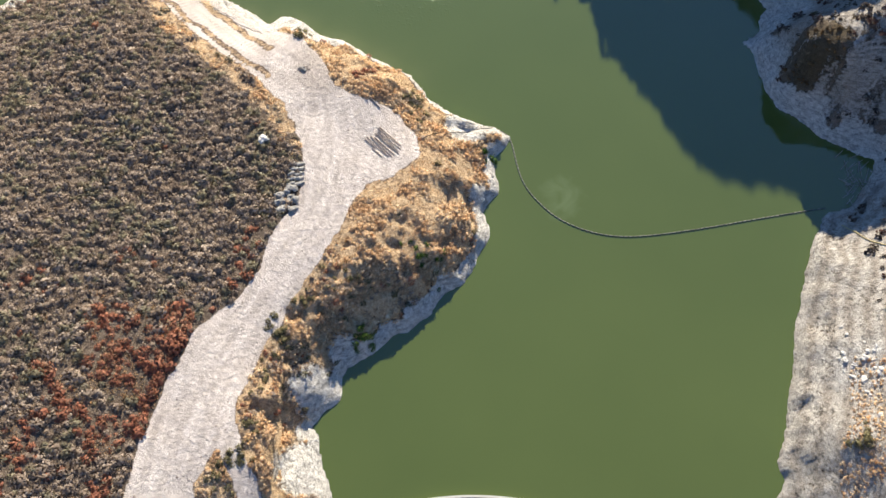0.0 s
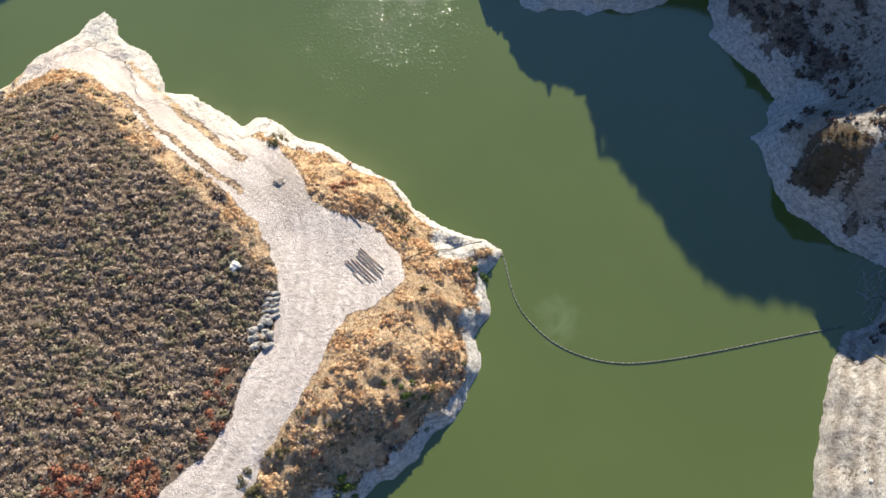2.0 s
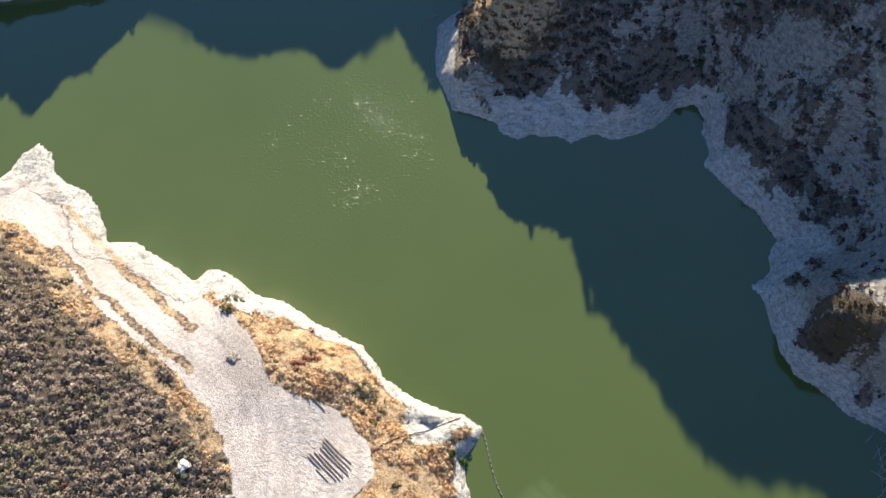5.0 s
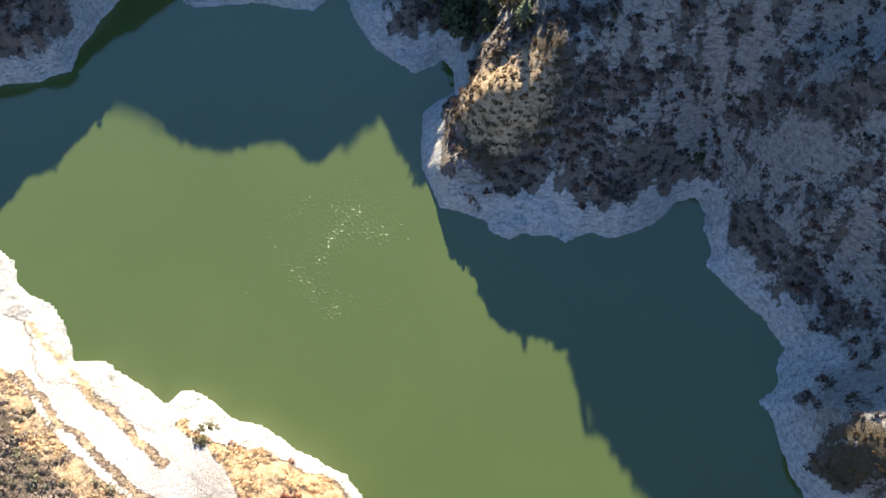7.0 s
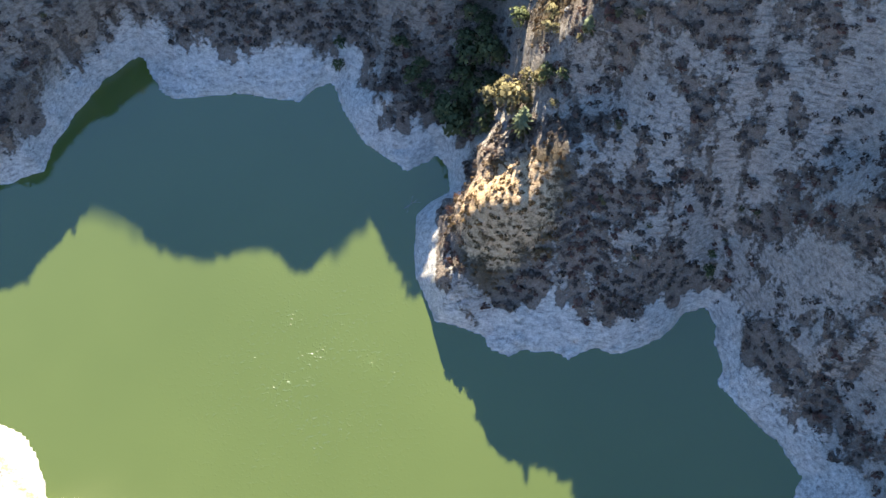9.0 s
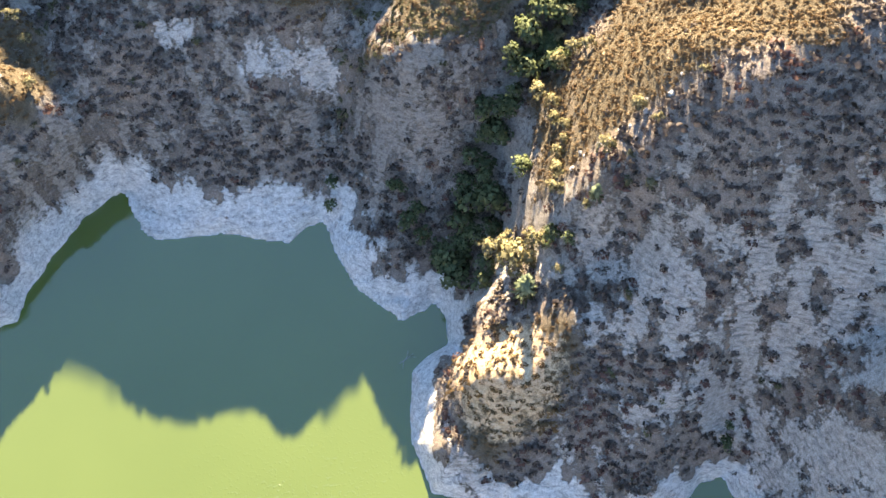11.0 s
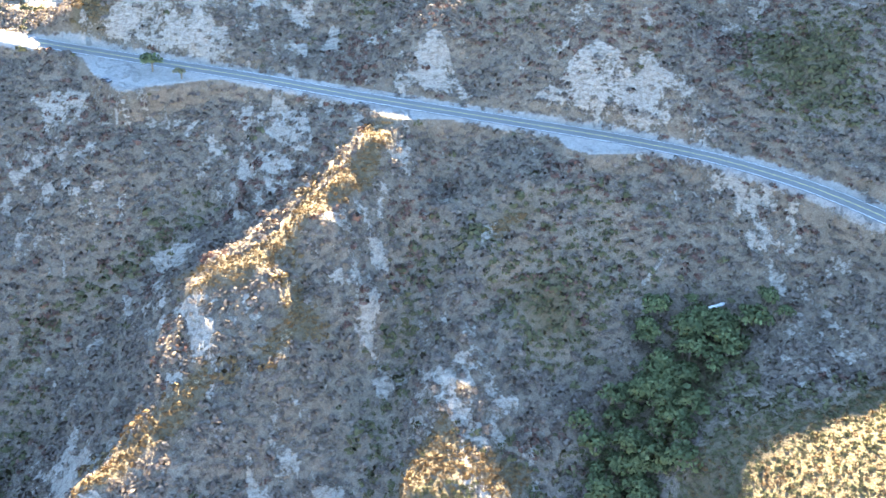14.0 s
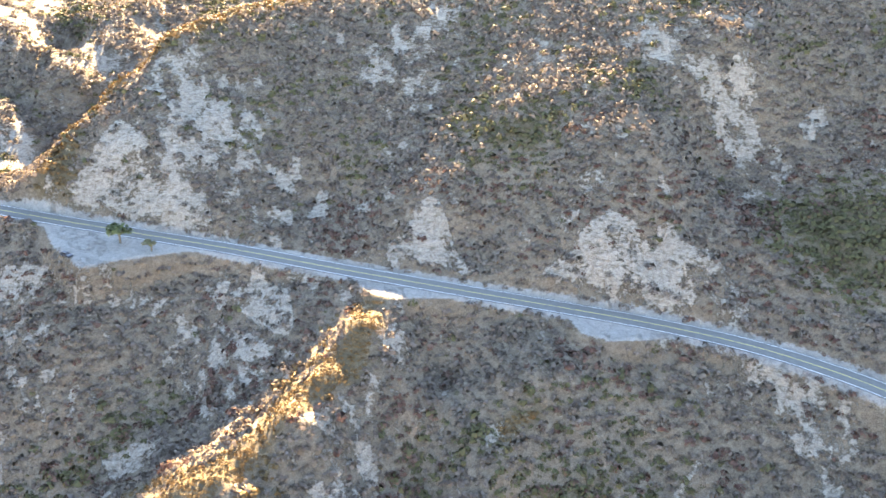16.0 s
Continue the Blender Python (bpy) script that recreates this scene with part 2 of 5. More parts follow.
M_GLASS = plain("tinted_car_glass", [(0.3, (0.02, 0.02, 0.022)), (0.7, (0.03, 0.03, 0.035))], 1.0, 0.1, 0.0, 0.5)
M_TYRE = plain("tyre_rubber", [(0.3, (0.015, 0.015, 0.015)), (0.7, (0.03, 0.03, 0.03))], 3.0, 0.9, 0.1)


# ---- small arithmetic ----
def ease(v, a, b):
    s = np.clip((v - a) / (b - a), 0, 1)
    return s * s * (3 - 2 * s)


def lattice(x, y, seed=0):
    """Smooth gradient noise in -1..1."""
    xi, yi = np.floor(x).astype(np.int64), np.floor(y).astype(np.int64)
    xf, yf = x - xi, y - yi

    def grad(ix, iy, dx, dy):
        h = (ix * 374761393 + iy * 668265263 + seed * 974634777) & 0xFFFFFFFF
        h = ((h ^ (h >> 13)) * 1274126177) & 0xFFFFFFFF
        a = ((h ^ (h >> 16)) & 0xFFFF) / 65536.0 * 2 * np.pi
        return np.cos(a) * dx + np.sin(a) * dy

    u, v = xf * xf * xf * (xf * (xf * 6 - 15) + 10), yf * yf * yf * (yf * (yf * 6 - 15) + 10)
    n0 = grad(xi, yi, xf, yf) * (1 - u) + grad(xi + 1, yi, xf - 1, yf) * u
    n1 = grad(xi, yi + 1, xf, yf - 1) * (1 - u) + grad(xi + 1, yi + 1, xf - 1, yf - 1) * u
    return 1.5 * (n0 * (1 - v) + n1 * v)


def fractal(x, y, size, octaves=4, seed=0, gain=0.5, ridged=False):
    out, amp, total = 0 * x, 1.0, 0.0
    for k in range(octaves):
        n = lattice(x / size + 17.3 * k, y / size - 9.1 * k, seed + k)
        out = out + amp * ((1 - 2 * np.abs(n)) if ridged else n)
        total, amp, size = total + amp, amp * gain, size * 0.5
    return out / total


def edge_distance(line, x, y, closed=True, with_t=False):
    """Distance to a polyline; for a closed one positive outside and negative inside."""
    p = np.asarray(line, float)
    q = np.roll(p, -1, 0) if closed else p[1:]
    p = p if closed else p[:-1]
    best, at, inside = np.full(x.shape, 1e18), np.zeros(x.shape), np.zeros(x.shape, bool)
    for k in range(len(p)):
        (ax, ay), (bx, by) = p[k, :2], q[k, :2]
        dx, dy = bx - ax, by - ay
        s = np.clip(((x - ax) * dx + (y - ay) * dy) / (dx * dx + dy * dy + 1e-9), 0, 1)
        d = (x - ax - s * dx) ** 2 + (y - ay - s * dy) ** 2
        near = d < best
        best, at = np.where(near, d, best), np.where(near, k + s, at)
        if closed and ay != by:
            inside ^= ((ay > y) != (by > y)) & (x < (bx - ax) * (y - ay) / (by - ay) + ax)
    best = np.sqrt(best)
    if with_t:
        return best, at
    return np.where(inside, -best, best) if closed else best


# ---- plan of the place ----
SHORE_SPIT = [(-400, 190), (-300, 205), (-220, 195), (-170, 205), (-144, 226), (-137, 236), (-124, 246), (-121, 253), (-117, 257), (-112, 253), (-109, 244), (-98, 237), (-92, 227), (-90, 220), (-80, 218), (-71, 212), (-62, 205), (-57, 209), (-50, 206), (-44, 200), (-35, 197), (-27, 191), (-18, 186), (-11, 182), (-5, 173), (3, 165), (16, 160), (23, 156)]
SHORE_BLUFF = [(21, 151), (18, 148), (17, 142), (18, 137), (18, 134), (13, 128), (14, 124), (15, 121), (14, 117), (11, 110), (6, 103), (0, 99), (-5, 92), (-11, 87), (-16, 86), (-17, 84), (-21, 80), (-28, 76), (-30, 73), (-30, 67), (-37, 60), (-38, 58), (-36, 56), (-34, 47), (-31, 39), (-26, 31), (-10, 37), (7, 39), (25, 37), (45, 30), (65, 17), (80, 0)]
SHORE_BANK = [(86, 8), (91, 37), (94, 42), (93, 47), (98, 60), (102, 73), (106, 88), (111, 102), (117, 117), (122, 126), (130, 128), (138, 136), (143, 146), (137, 148), (127, 155), (120, 163), (114, 167), (111, 176), (110, 190), (107, 195), (114, 200), (114, 205), (118, 210), (113, 221), (107, 228), (100, 238), (103, 244), (101, 250), (103, 255), (101, 261)]
SHORE_HEAD = [(95, 260), (87, 253), (76, 249), (71, 248), (67, 251), (58, 248), (54, 251), (46, 252), (40, 250), (36, 252), (34, 258), (20, 263), (16, 275), (15, 287), (17, 299), (22, 304), (28, 306), (28, 314), (24, 320), (22, 318), (15, 314), (10, 317), (2, 325), (-4, 336), (-9, 350)]
SHORE_BAY = [(-15, 348), (-20, 343), (-32, 346), (-42, 348), (-51, 348), (-62, 347), (-67, 352), (-75, 366), (-79, 363), (-86, 357), (-94, 345), (-101, 332), (-102, 323), (-111, 320), (-150, 316), (-220, 300), (-320, 295), (-400, 285)]
LAKE = SHORE_SPIT + SHORE_BLUFF + SHORE_BANK + SHORE_HEAD + SHORE_BAY

DIRT_WEST = [(-84, 10), (-80, 48), (-75, 67), (-69, 82), (-58, 94), (-54, 101), (-50, 116), (-44, 126), (-44, 147), (-48, 156), (-59, 171), (-73, 183), (-88, 196), (-100, 210), (-113, 223), (-127, 227), (-139, 221)]
DIRT_EAST = [(-140, 230), (-130, 239), (-117, 242), (-108, 238), (-101, 228), (-93, 220), (-84, 214), (-72, 206), (-60, 198), (-48, 190), (-42, 183), (-34, 168), (-26, 163), (-17, 160), (-9, 151), (-7, 143), (-15, 134), (-24, 131), (-30, 119), (-36, 107), (-42, 96), (-50, 80), (-56, 62), (-60, 52), (-66, 40), (-60, 10)]
DIRT = DIRT_WEST + DIRT_EAST
HAUL = [(-72, 10), (-70, 40), (-63, 73), (-50, 100), (-41, 122), (-38, 145), (-44, 165), (-62, 182), (-82, 200), (-98, 216), (-118, 233)]

HIGHWAY = [(-330, 668, 136), (-220, 650, 129), (-140, 622, 123), (-100, 606, 121), (-79, 599, 119.5), (-49, 590, 117), (-16, 581, 114), (11, 571, 112), (36, 561.5, 110.7), (62, 552, 109.3), (88, 542.5, 108), (112, 533, 107), (134, 522.5, 106), (149, 512, 105.5), (166, 496.5, 105), (184, 472, 104), (200, 440, 103), (228, 400, 101), (290, 350, 98)]
LAYBYS = [[(24, 558), (29, 552), (36, 549), (44, 550), (54, 549), (70, 546), (60, 556), (30, 563)], [(-84, 600), (-75, 581), (-62, 566), (-50, 572), (-32, 579), (-16, 577), (-50, 590)], [(86, 541), (90, 528), (98, 524), (118, 525), (132, 521), (110, 534)]]

# Bare scars and cut faces: x, y, radius.
SCARS = [(-52, 607, 24), (50, 571, 11), (112, 548, 18), (140, 537, 12), (-8, 555, 15), (10, 607, 6), (190, 598, 20), (159, 604, 12), (-8, 377, 13), (10, 392, 14), (20, 380, 10), (-47, 396, 8), (-60, 372, 12), (64, 322, 10), (126, 236, 7), (120, 262, 6), (135, 300, 9), (-95, 350, 14), (6, 437, 6), (26, 470, 6), (112, 300, 8), (60, 505, 5)]

# Bare pale faces, green thickets, golden brush and olive scrub on the hills.
PALE = [
    [(-89, 609), (-76, 609), (-59, 630), (-46, 616), (-36, 609), (-26, 595), (-28, 592), (-58, 599)],
    [(31, 571), (40, 581), (51, 588), (57, 579), (57, 573), (63, 559), (47, 565)],
    [(79, 553), (94, 560), (106, 565), (114, 560), (116, 556), (124, 560), (128, 551), (137, 548), (144, 533), (141, 528), (121, 537), (102, 544)],
    [(-13, 567), (-8, 572), (3, 564), (5, 548), (3, 541), (-8, 549)],
    [(153, 613), (167, 622), (170, 609), (171, 595), (158, 588), (153, 602)],
    [(184, 600), (196, 607), (195, 588), (184, 589)],
    [(6, 596), (11, 614), (15, 609), (16, 593)],
    [(-53, 525), (-40, 526), (-31, 526), (-33, 511), (-49, 515)],
    [(-80, 542), (-74, 546), (-64, 544), (-66, 541), (-78, 540)],
    [(-56, 397), (-43, 399), (-45, 394), (-51, 393)],
    [(-29, 390), (-7, 391), (0, 389), (4, 382), (-27, 383)],
    [(5, 437), (11, 442), (13, 438), (9, 431)],
    [(98, 475), (103, 485), (116, 499), (119, 495), (108, 487), (107, 478)],
]
GREEN = [
    [(161, 572), (186, 574), (204, 558), (183, 515), (160, 528), (155, 550)],
    [(66, 497), (91, 500), (95, 483), (89, 466), (67, 466), (57, 484)],
    [(-101, 465), (-88, 455), (-78, 436), (-81, 415), (-89, 404)],
    [(60, 631), (103, 607), (90, 582), (65, 598)],
    [(65, 428), (76, 442), (93, 451), (111, 465), (127, 477), (132, 468), (121, 447), (103, 437), (87, 428)],
    [(38, 504), (64, 510), (59, 501), (41, 499)],
    [(90, 444), (110, 477), (137, 474), (125, 442), (112, 440), (88, 418), (75, 397), (63, 394), (64, 413)],
]
# Golden brush, mostly outlined from sunlit patches and crests, whose warmth it colours.
GOLD = [
    [(29, 276), (35, 267), (48, 275), (61, 292), (57, 300), (44, 297), (33, 290)],
    [(-105, 368), (-90, 372), (-86, 392), (-96, 410), (-112, 400)],
    [(63, 337), (80, 340), (98, 345), (112, 350), (100, 372), (80, 380), (67, 368)],
    [(55, 333), (66, 336), (67, 368), (58, 374)],
    [(116, 170), (128, 167), (130, 180), (119, 183)],
    [(-25, 403), (-13, 413), (0, 415), (7, 401), (-10, 397)],
    [(-39, 500), (-19, 494), (-3, 506), (10, 523), (4, 525), (-9, 505), (-24, 499)],
    [(-59, 435), (-37, 458), (-26, 466), (-24, 460), (-37, 445), (-49, 439)],
    [(-9, 466), (-4, 477), (-1, 491), (5, 480), (7, 475), (-2, 472)],
    [(92, 403), (99, 372), (124, 353), (117, 338), (94, 344), (85, 385)],
    [(77, 376), (90, 398), (101, 388), (90, 375)],
    [(32, 442), (40, 450), (46, 441), (62, 434), (56, 425), (46, 431), (27, 432)],
    [(-86, 606), (-84, 632), (-70, 656), (-48, 677), (-24, 701), (19, 717), (19, 708), (-20, 691), (-44, 668), (-62, 650), (-73, 630), (-76, 608)],
    [(0, 507), (16, 531), (31, 554), (27, 529), (9, 513), (-15, 489), (-34, 490)],
    [(62, 508), (72, 509), (70, 506), (62, 504)],
]
OLIVE = [
    [(18, 428), (34, 434), (55, 421), (68, 411), (40, 381), (8, 382), (18, 393), (16, 419)],
    [(88, 409), (112, 433), (140, 432), (164, 437), (126, 356), (102, 375), (93, 406)],
]


# Knolls and dips added to the crests to steer sun and cast shadow: x, y, height, radius.
KNOLLS = [(-112, 366, 5.4, 8), (-99, 381, 5.5, 8), (-50, 432, -2.2, 8), (-42, 427, 0.8, 8), (-20, 486, -2.7, 8), (-8, 406, 1.9, 8), (7, 506, 4.3, 8), (16, 523, -1.6, 8), (22, 379, 1.7, 8), (28, 270, 2.8, 8), (36, 287, 5.5, 8), (43, 283, 1.4, 8), (52, 288, 1.2, 8), (65, 325, 1.9, 8), (71, 329, 1.3, 8), (101, 333, 1.3, 8), (-3, 409, 2.0, 8), (11, 521, 1.3, 8), (-21, 459, -1.0, 8), (-116, 371, 4.7, 8), (-63, 418, -1.7, 8)]

# Heights along spurs, gullies, benches and crests (x, y, z).
RELIEF = {
    "west hill": [(-93, 53, 21), (-81, 60, 18), (-75, 79, 18), (-110, 70, 23), (-94, 93, 19), (-118, 109, 22), (-78, 129, 15), (-111, 135, 19), (-96, 155, 17), (-140, 175, 15), (-121, 187, 17), (-118, 209, 13), (-86, 179, 15), (-56, 146, 14), (-150, 120, 24), (-200, 120, 26), (-200, 40, 34), (-110, 20, 26), (-150, 50, 29), (-300, 100, 40)],
    "haul road": [(-70, 40, 17), (-63, 73, 16), (-50, 100, 14), (-46, 125, 13), (-41, 158, 11.5), (-65, 174, 12), (-46, 176, 11.5), (-25, 146, 11.5), (-20, 160, 11.7), (-13, 141, 11.7), (-87, 206, 7.5), (-105, 224, 5), (-128, 232, 5)],
    "bluff": [(-44, 60, 12), (-35, 56, 5.5), (-30, 79, 7), (-24, 104, 12), (-7, 104, 8), (1, 119, 7.5), (-18, 172, 12), (-33, 181, 10.5), (-49, 193, 9.5), (8, 148, 6), (15, 155, 3), (-48, 45, 14), (-8, 120, 10.5), (6, 135, 7)],
    "dam bank": [(103, 55, 8), (110, 50, 15), (117, 63, 13), (115, 80, 11), (120, 103, 7), (135, 110, 9), (150, 60, 30), (160, 100, 28), (150, 130, 14), (200, 60, 50), (260, 80, 70)],
    "east crag": [(113, 170, 6), (117, 177, 20), (125, 178, 27), (127, 170, 27), (121, 186, 23), (111, 181, 6), (122, 207, 3), (131, 203, 10), (131, 212, 10), (123, 216, 9), (129, 231, 19), (136, 227, 25), (126, 238, 34), (150, 185, 42), (160, 215, 42), (150, 240, 60), (200, 200, 72), (190, 150, 48), (240, 230, 95)],
    "head": [(22, 270, 8), (33, 270, 11), (51, 264, 8), (51, 291, 31), (67, 286, 29), (71, 292, 36), (72, 257, 9), (80, 270, 22), (82, 288, 38), (91, 289, 40), (103, 276, 16), (121, 289, 45), (132, 268, 57), (104, 298, 51), (30, 290, 16)],
    "east ridge": [(84, 307, 53), (65, 325, 54), (78, 325, 66), (108, 317, 74), (120, 332, 88), (150, 320, 95), (140, 350, 96), (87, 352, 78), (95, 375, 74), (128, 408, 78), (135, 384, 82), (103, 416, 66), (180, 360, 105), (190, 290, 98), (240, 330, 122), (160, 420, 90)],
    "canyon": [(32, 322, 8), (44, 335, 15), (44, 361, 25), (56, 347, 36), (60, 380, 36), (75, 401, 45), (88, 425, 54), (96, 445, 62), (112, 470, 70), (152, 477, 82), (118, 450, 70)],
    "middle spur": [(12, 335, 12), (31, 395, 52), (46, 417, 60), (31, 430, 61), (55, 426, 60), (68, 412, 50), (52, 395, 50), (57, 453, 68), (45, 470, 74), (61, 488, 76), (81, 515, 103), (50, 520, 95)],
    "bay slope": [(-34, 363, 13), (-44, 381, 26), (-54, 372, 19), (5, 436, 53), (0, 352, 8)],
    "west spur": [(-52, 418, 57), (-57, 438, 64), (4, 512, 96), (14, 522, 101), (26, 538, 109), (-37, 490, 82)],
    "left gully": [(-85, 433, 46), (-91, 414, 37), (-77, 508, 62), (-47, 517, 73), (-30, 530, 84), (-67, 541, 92), (-100, 545, 84)],
    "left shoulder": [(-92, 361, 24), (-90, 378, 36), (-101, 335, 10), (-109, 327, 14), (-115, 360, 33), (-120, 400, 46), (-150, 350, 38), (-140, 440, 70), (-200, 380, 72), (-160, 520, 110), (-250, 450, 130), (-130, 580, 110)],
    "road cut": [(0, 555, 106), (72, 540, 105), (112, 505, 93), (154, 488, 92), (176, 455, 90), (-80, 575, 112)],
    "mountain": [(-51, 617, 142), (-83, 602, 134), (-78, 631, 143), (116, 551, 121), (194, 601, 148), (200, 520, 124), (240, 480, 135), (280, 420, 130), (-66, 652, 153), (-46, 669, 168), (-36, 684, 170), (-22, 696, 172), (-2, 704, 174), (19, 712, 178), (60, 640, 150), (90, 655, 165), (120, 700, 190), (30, 655, 154), (50, 690, 173)],
    "crest beyond the highway": [(-97, 652, 123), (-109, 664, 132), (-121, 680, 141), (-150, 700, 150)],
    "crest beside the highway": [(-102, 640, 123), (-114, 652, 128), (-135, 668, 140)],
    "crest of the far ridge": [(-93, 692, 143), (-100, 700, 149), (-110, 710, 152), (-122, 722, 157), (-136, 738, 163)],
    "crest behind the mountain": [(-100, 702, 149), (-93, 722, 152), (-87, 742, 156), (-81, 775, 162)],
    "crest of the farthest rib": [(-96, 735, 153), (-126, 790, 162)],
    "crest of the low rib": [(-106, 690, 142), (-122, 704, 149)],
    "far gullies": [(-100, 672, 126), (-99, 688, 136), (-115, 688, 135), (-114, 706, 143), (-82, 715, 142), (-76, 755, 148), (-112, 728, 140), (-105, 745, 144), (-88, 660, 120), (-84, 690, 130), (-125, 690, 138), (-60, 740, 148), (-20, 770, 155)],
    "distance": [(0, 900, 185), (200, 800, 240), (400, 700, 250), (350, 500, 190), (-300, 800, 190), (-350, 600, 165), (0, 1100, 240), (400, 300, 160), (400, 100, 120), (-400, 400, 140), (-200, 680, 165), (-230, 760, 175)],
    "crest of the west spur": [(-64, 433, 57), (-52, 447, 63), (-40, 457, 69.6), (-24, 464, 77.3), (-5, 468, 80), (-1, 483, 83.5), (-3, 497, 89), (-4, 506, 92), (3.7, 526, 96.4), (14.6, 542, 102.5), (26.5, 551.6, 109)],
    "shoulder of the west spur": [(-4, 503, 91), (-21, 491.5, 91), (-41, 500, 82)],
    "front of the west spur": [(-5, 466, 80), (-19, 449, 70), (-15.4, 433.5, 58.5), (-11.4, 414, 55.2), (4.3, 412.5, 50), (-10, 404, 52.5), (-24.5, 405.5, 51)],
    "gully beside the west spur": [(38, 510, 82), (34, 488, 70.5), (27.7, 476, 62.5), (21, 449.5, 55.5), (19, 432, 49), (12, 406, 42.5), (4.8, 387, 37), (-1, 378.5, 20)],
    "crest of the middle spur": [(72, 507.5, 94.5), (62.7, 503, 91), (52, 480, 78), (40.4, 459, 69.3), (38.6, 447, 65), (42, 430, 62), (46.5, 403, 55.5), (34, 375, 47), (22.9, 361.4, 29.5)],
    "flanks of the middle spur": [(16.3, 378, 43), (7.5, 380, 36.3), (60, 419.5, 55), (55.5, 434.7, 61.7), (77, 485, 82.5), (77, 464.6, 66)],
    "crest over the canyon": [(55.8, 335.5, 39.7), (70, 339.4, 60), (82.5, 336.4, 73), (95, 330, 82), (112, 341, 91.6)],
    "canyon side of the east ridge": [(54.6, 366, 37), (84.6, 389.6, 52.8), (91.6, 411, 59), (106, 426, 71), (124.5, 430.5, 76), (159.4, 438.5, 82)],
    "back of the east ridge": [(93, 347, 83.5), (107, 349, 86), (97, 365.6, 72.3), (111, 356, 87), (103, 389, 69), (126, 398, 77)],
    "lake side of the east ridge": [(95.5, 316, 69), (115.5, 310, 65.4), (73, 313.4, 44), (84, 298, 47.8), (89.6, 278.5, 29), (112, 286, 36.4), (133, 287, 46), (123.6, 246, 29), (109.7, 245, 12.2), (58.8, 296, 38), (47, 284.4, 27.4), (58.8, 267.3, 12.2), (32, 305, 17.3)],
    "slope under the west spur": [(-86, 385.5, 33), (-96, 397.5, 34.6), (-81, 371, 26), (-50, 395, 37.4), (-20, 383.7, 34), (-11, 377.6, 24.4), (-37, 415.6, 55.3), (-68.6, 391.7, 39.3), (-56, 399.6, 43.3)],
    "left gully floor": [(-78.6, 419, 44), (-98, 448, 42), (-94, 468.5, 37), (-89, 507.6, 61.3), (-52, 524, 77.3), (-37, 536.5, 83.3)],
    "slope under the road": [(-50, 494, 71.4), (-63, 550, 100.7), (-76.7, 540, 92.3), (-11, 561.6, 105.5), (48, 531, 93), (37, 510, 83.4), (22, 488.5, 79.5), (101, 499, 87), (103, 481, 73), (116.7, 491, 83.5), (131, 499, 89.3), (129.4, 479.5, 74.6), (144.7, 471.4, 78), (162.4, 478.3, 89.8)],
    "face of the mountain": [(121, 593, 154), (114, 615, 161), (165, 622, 172), (27, 620, 135), (-2, 635, 140), (-25, 654, 150), (68, 665, 163), (10, 685, 167), (80, 700, 180), (110, 680, 181), (140, 670, 184), (180, 650, 182)],
    "cut faces over the road": [(-34, 602, 129), (-64, 609, 129.5), (51, 584, 129), (37, 574.7, 117), (60, 574.8, 118.3), (10, 607.5, 120.5), (104, 558, 128.4), (124, 556, 128.5), (140, 540, 115.6), (127, 548, 124.4), (127.5, 577.4, 145), (162, 606, 148.5), (187.5, 595, 145), (150, 585, 131), (180, 551, 128), (170.5, 590.5, 135)],
}


def _centres():
    pts = []
    for name, line in RELIEF.items():
        pts += line
        if name.startswith(("crest", "gully", "left gully floor")):
            for p, q in zip(line, line[1:]):
                n = int(math.dist(p[:2], q[:2]) / 6)
                pts += [tuple(u + (v - u) * k / (n + 1) for u, v in zip(p, q)) for k in range(1, n + 1)]
    pts += [(x, y, 0.3) for x, y in LAKE[::2]]
    pts += HIGHWAY[1::1]
    return np.array(pts, float)


CENTRES = _centres()


def _weights():
    c = CENTRES
    n = len(c)
    d = np.hypot(c[:, None, 0] - c[None, :, 0], c[:, None, 1] - c[None, :, 1])
    a = np.zeros((n + 3, n + 3))
    a[:n, :n] = -np.sqrt(d * d + 4.0) + 0.5 * np.eye(n)
    a[:n, n], a[:n, n + 1], a[:n, n + 2] = 1, c[:, 0], c[:, 1]
    a[n:, :n] = a[:n, n:].T
    return np.linalg.solve(a, np.r_[c[:, 2], 0, 0, 0])


WEIGHTS = _weights()


def relief(x, y):
    """The smooth hills that pass through the heights of the plan."""
    sx, sy = x.ravel(), y.ravel()
    out = np.empty(sx.shape)
    n = len(CENTRES)
    for k in range(0, len(sx), 40000):
        u, v = sx[k : k + 40000], sy[k : k + 40000]
        d = np.sqrt((u[:, None] - CENTRES[None, :, 0]) ** 2 + (v[:, None] - CENTRES[None, :, 1]) ** 2 + 4.0)
        out[k : k + 40000] = -d @ WEIGHTS[:n] + WEIGHTS[n] + WEIGHTS[n + 1] * u + WEIGHTS[n + 2] * v
    return out.reshape(x.shape)


def reach(shapes, x, y, far=12.0):
    """Distance to the nearest of several outlines, negative inside, no more than far."""
    out = np.full(x.shape, far)
    for poly in shapes:
        p = np.array(poly)
        (lx, ly), (hx, hy) = p.min(0) - far, p.max(0) + far
        m = (x > lx) & (x < hx) & (y > ly) & (y < hy)
        if m.any():
            out[m] = np.minimum(out[m], edge_distance(poly, x[m], y[m]))
    return out


